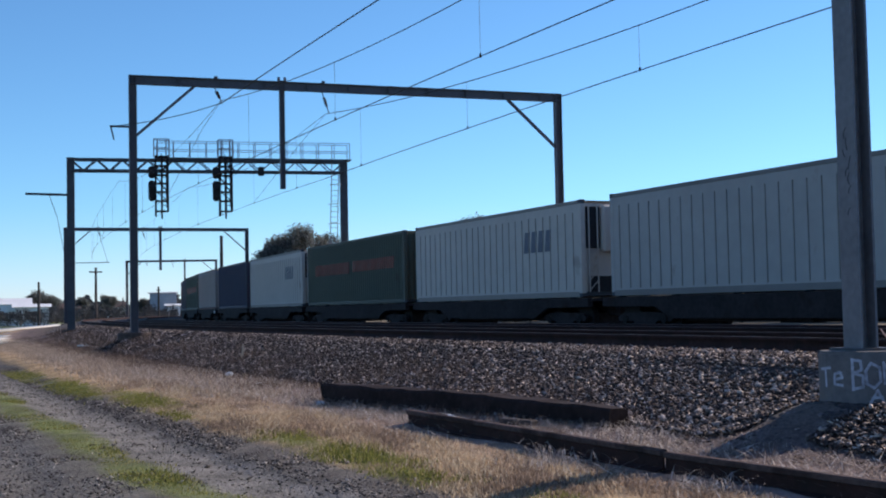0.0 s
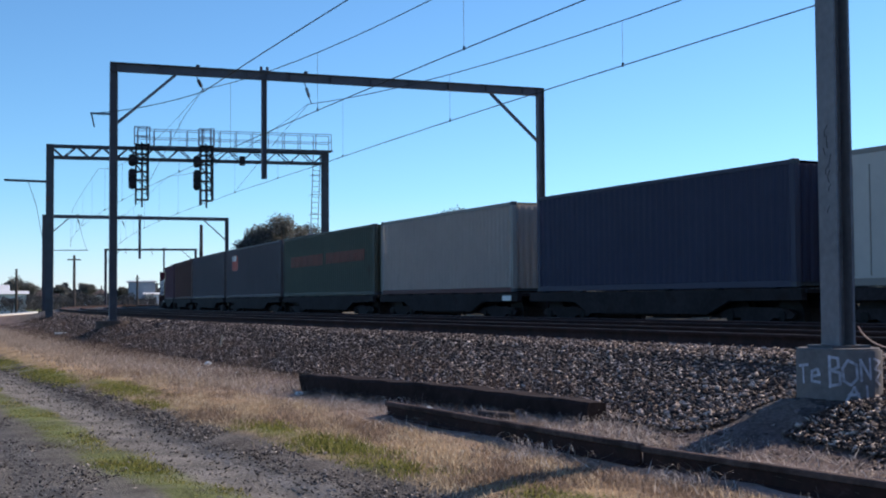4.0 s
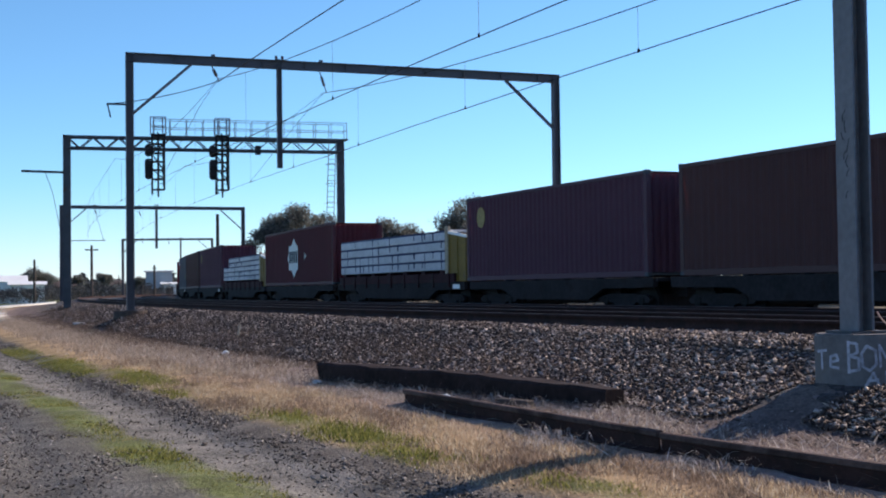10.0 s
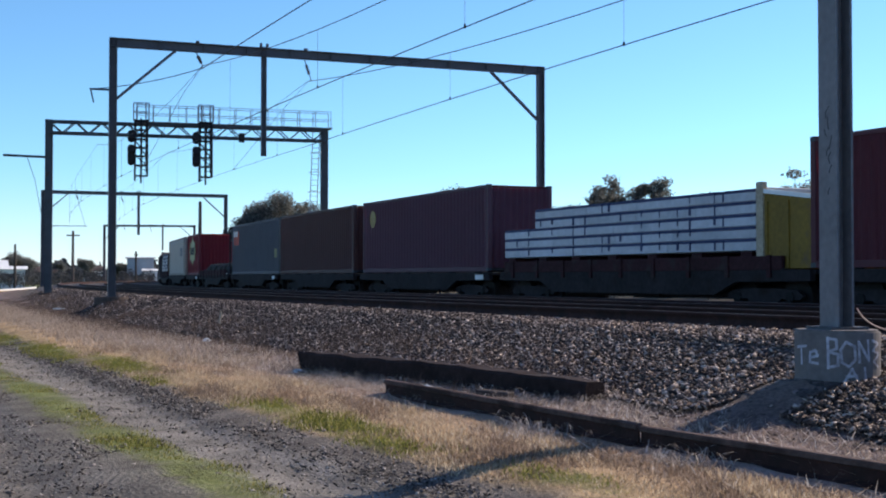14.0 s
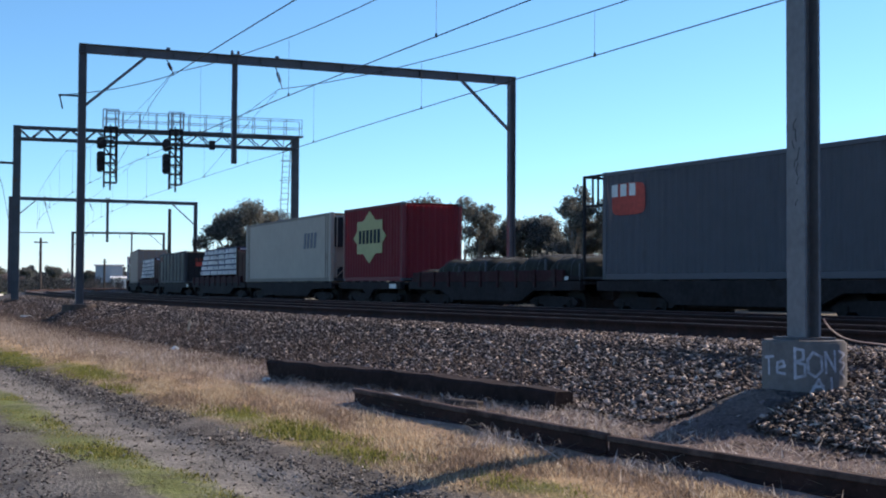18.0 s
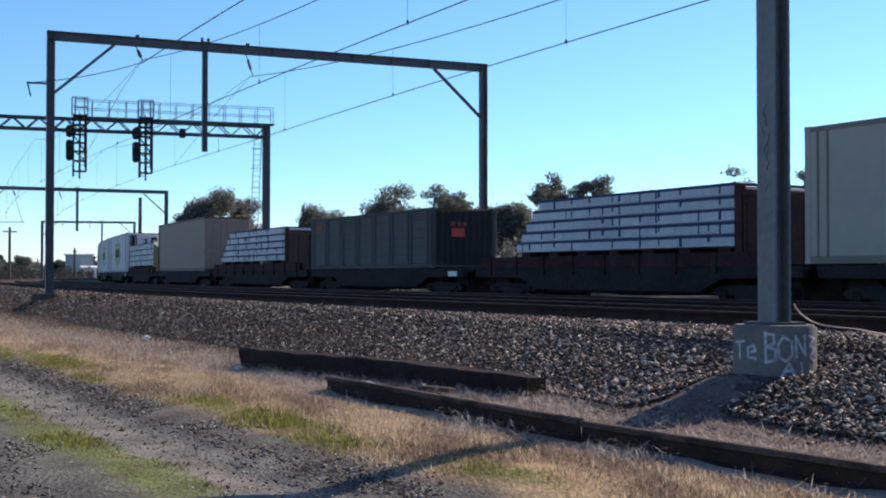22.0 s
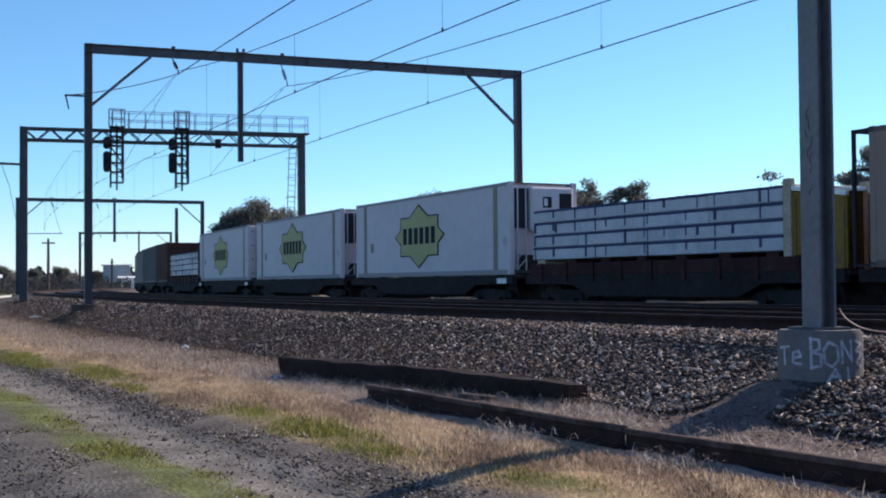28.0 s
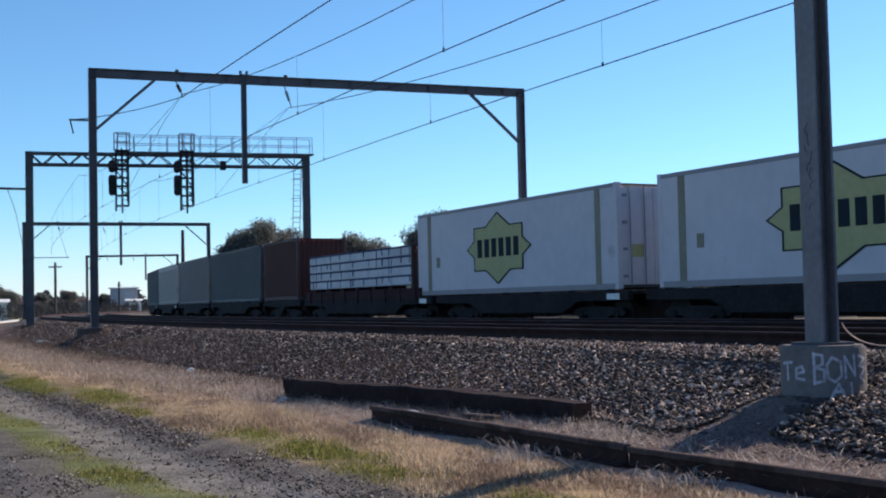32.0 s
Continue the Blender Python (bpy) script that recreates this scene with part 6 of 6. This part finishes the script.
def blades(name, s, off, height, width, mat, label, lean=0.5):
    n = len(s)
    x, y = plan_points(s, off)
    z = lie(s, off) - 0.01
    a = _g.uniform(0, 2 * np.pi, n)
    h = height * _g.uniform(0.5, 1.4, n)
    le = lean * h * _g.random(n)
    b = _g.uniform(0, 2 * np.pi, n)
    base = np.stack([x, y, z], -1)
    side = np.stack([np.cos(a), np.sin(a), 0 * a], -1) * (width / 2)
    tip = base + np.stack([np.cos(b) * le, np.sin(b) * le, h], -1)
    v = np.stack([base - side, base + side, tip], 1).reshape(-1, 3)
    return tagged(array_mesh(name, v, np.arange(3 * n).reshape(-1, 3), mat), label, "grass", kind="stuff")


def clumped(n, s0, s1, o0, o1, clumps, spread):
    cs, cp = _g.uniform(s0, s1, clumps), _g.uniform(o0, o1, clumps)
    k = _g.integers(0, clumps, n)
    return cs[k] + _g.normal(0, spread * 1.6, n), cp[k] + _g.normal(0, spread, n)


def thinned(s, off, keep):
    """Leaves out blades where keep, from 0 to 1, is low."""
    k = _g.random(len(s)) < keep
    return s[k], off[k]


def open_before_rail(s, off):
    """1 away from the cast-off rails, 0 in the strip that they shade."""
    rail = np.interp(s, (8.0, 18.0, 22.7, 23.0), (13.2, 13.76, 13.73, 12.0))
    return np.clip((np.abs(off - rail - 0.12) - 0.12) / 0.15, 0, 1)


s_, o_ = clumped(105000, 9, 34, 13.7, 15.35, 900, 0.2)
s_, o_ = thinned(s_, o_, np.clip(1.0 - 1.1 * green_at(s_, o_), 0.05, 1) * np.clip((15.6 - o_) / 0.25, 0, 1) * np.clip((o_ - 13.75) / 0.3, 0.15, 1) * (0.04 + 0.96 * open_before_rail(s_, o_)))
brown = np.sin(s_ * 1.9 + 2 * np.sin(o_ * 2.2)) * np.sin(o_ * 4.1 + s_ * 0.7) + _g.normal(0, 0.35, len(s_)) > 0.02
BROWN_GRASS = island_material("brown_grass_blade", (0.13, 0.093, 0.07), (0.46, 0.35, 0.26), 0.8, (0.265, 0.195, 0.145), 0.45)
for k, mat, tint in ((brown, BROWN_GRASS, "brown"), (~brown, DRY, "straw-coloured")):
    blades("dry_grass", s_[k], o_[k], 0.046, 0.012, mat, "short dry %s grass on the verge" % tint, 1.2)
DULL = island_material("dull_straw_blade", (0.19, 0.145, 0.11), (0.60, 0.50, 0.42), 0.8, (0.36, 0.285, 0.22), 0.4)
s_, o_ = clumped(30000, 28, 78, 12.8, 14.5, 500, 0.3)
blades("dry_grass", s_, o_, 0.09, 0.022, DULL, "dry straw-coloured grass along the bank", 1.2)
PALE = island_material("bleached_straw", (0.20, 0.155, 0.13), (0.72, 0.64, 0.56), 0.8, (0.32, 0.255, 0.215), 0.35)
s_, o_ = clumped(24000, 10, 40, 12.5, 13.9, 330, 0.16)
s_, o_ = thinned(s_, o_, open_before_rail(s_, o_))
blades("dry_tufts", s_, o_, 0.065, 0.010, PALE, "tufts of long pale dry grass round the old rails", 2.6)
s_, o_ = clumped(4200, 13, 27, 12.7, 14.3, 80, 0.18)
s_, o_ = thinned(s_, o_, 0.1 + 0.9 * open_before_rail(s_, o_))
blades("bleached_stalks", s_, o_, 0.09, 0.014, PALE, "bleached stalks lying round the old rails", 3.5)
WEED = island_material("dead_weed", (0.055, 0.04, 0.034), (0.26, 0.19, 0.155), 0.85, (0.115, 0.083, 0.07), 0.3)
s_, o_ = clumped(34000, 22, 80, 11.0, 13.2, 420, 0.25)
blades("dead_weeds", s_, o_, 0.13, 0.012, WEED, "dead brown weeds at the foot of the ballast", 1.2)
n = 150000
s_, o_ = 11 + 37 * _g.random(n) ** 1.15, 14.4 + 1.6 * _g.random(n)
s_, o_ = thinned(s_, o_, np.clip(1.3 * green_at(s_, o_) - 0.28 + 0.25 * np.sin(s_ * 5.1) * np.sin(o_ * 11 + s_), 0, 1))
blades("green_grass", s_, o_, 0.042, 0.014, GREEN, "short yellow-green grass patches on the verge", 0.9)
n = 60000
s_, o_ = 12 + 30 * _g.random(n) ** 1.2, 16.5 + 1.0 * _g.random(n)
s_, o_ = thinned(s_, o_, np.clip(1.2 * green_at(s_, o_) - 0.35 + 0.35 * np.sin(s_ * 3.7 + o_ * 2) * np.sin(o_ * 9 - s_ * 1.3), 0, 1))
blades("green_grass", s_, o_, 0.035, 0.012, GREEN, "short green grass strip between the wheel tracks", 0.9)
n = 5000
s_, o_ = 14 + 40 * _g.random(n), 12.1 + np.abs(_g.normal(0, 0.45, n))
stones("stray_stones", s_, o_, 0.0, 0.024, STONE, "stray ballast stones at the foot of the bank", "ballast")
TUFTS = ((22.8, 13.5), (24.2, 13.5), (20.2, 13.0), (19.5, 12.9), (19.4, 13.98), (19.0, 14.05), (17.35, 14.0), (17.1, 13.95), (23.2, 13.7), (21.6, 12.0), (20.9, 12.1), (22.3, 12.3), (21.0, 12.3), (19.9, 12.6), (27.0, 13.0), (29.0, 13.2), (19.0, 14.3), (15.5, 13.0), (16.2, 12.8), (20.45, 12.55), (20.7, 12.62), (21.3, 12.78), (22.1, 12.9), (23.6, 13.15), (25.2, 13.35), (20.3, 12.3))
BLEACH = island_material("bleached_stalk", (0.26, 0.21, 0.18), (0.8, 0.72, 0.64), 0.7, (0.45, 0.38, 0.33), 0.3)
LOOSE = [(float(a), float(b)) for a, b in zip(_g.uniform(19, 38, 240), 12.35 + 1.5 * _g.random(240))]
SPOTS = list(TUFTS) * 9 + LOOSE
n = 6500
k_ = _g.integers(0, len(SPOTS), n)
s_, o_ = (np.array([c[j] for c in SPOTS])[k_] + _g.normal(0, w_, n) for j, w_ in ((0, 0.17), (1, 0.09)))
x, y = plan_points(s_, o_)
z = lie(s_, o_)
a = _g.uniform(0, 2 * np.pi, n)
d = np.stack([np.cos(a), np.sin(a)], -1)
w = np.stack([-np.sin(a), np.cos(a)], -1) * 0.003
long, rise = _g.uniform(0.06, 0.32, n), 0.012 + 0.11 * _g.random(n) ** 3
v = []
for k, up in ((0.0, 0.0), (0.35, 0.8), (0.7, 1.0), (1.0, 0.6)):
    c = np.stack([x, y], -1) + d * (long * k)[:, None]
    for sgn in (-1, 1):
        v.append(np.concatenate([c + sgn * w * (1 - 0.6 * k), (z + rise * up)[:, None]], 1))
v = np.stack(v, 1).reshape(-1, 3)
f = (np.array([(0, 1, 3, 2), (2, 3, 5, 4), (4, 5, 7, 6)])[None] + 8 * np.arange(n)[:, None, None]).reshape(-1, 4)
tagged(array_mesh("bleached_stalks", v, f, BLEACH), "bleached bent stalks heaped against the old rails", "grass", kind="stuff")
# added blades beyond the freight track, to darken the bright gap under the wagons
n = 26000
s_, o_ = -4 + 100 * _g.random(n), -5.2 - 1.6 * _g.random(n)
blades("dark_scrub", s_, o_, 0.14, 0.05, WEED, "low dark scrub added to darken the gap under the wagons", 0.6)

# the nearest stones of the bank, one by one
SINGLE = island_material("single_ballast_stone", (0.024, 0.017, 0.016), (0.56, 0.455, 0.39), 0.8, (0.105, 0.075, 0.065), knee=0.68, single=True)
rnd = random.Random(21)
shapes = []
for k in range(14):
    bm = bmesh.new()
    bmesh.ops.create_icosphere(bm, subdivisions=1, radius=1)
    stretch = (rnd.uniform(1.1, 1.7), rnd.uniform(0.6, 1.0), rnd.uniform(0.5, 0.85))
    for q in bm.verts:
        j = rnd.uniform(0.72, 1.18)
        q.co = Vector([c * j * w for c, w in zip(q.co, stretch)])
    me = bpy.data.meshes.new("stone")
    bm.to_mesh(me)
    bm.free()
    me.materials.append(SINGLE)
    shapes.append(me)
for k in range(300):
    s_at, o_at = rnd.uniform(15.2, 20.5), rnd.uniform(10.4, 12.0)
    if 17.9 < s_at < 19.0 and o_at > 10.75:
        s_at += 1.4 if s_at > 18.4 else -1.4
    x, y = plan_points(np.array(s_at), np.array(o_at))
    size = rnd.uniform(0.026, 0.042)
    m = Matrix.Translation((float(x), float(y), float(lie(np.array(s_at), np.array(o_at))) + 0.055)) @ Matrix.Rotation(rnd.uniform(0, 6.28), 4, "Z") @ Matrix.Rotation(rnd.uniform(-0.6, 0.6), 4, "X") @ Matrix.Scale(size, 4)
    share("stone", rnd.choice(shapes), near_bed, m)

motions()
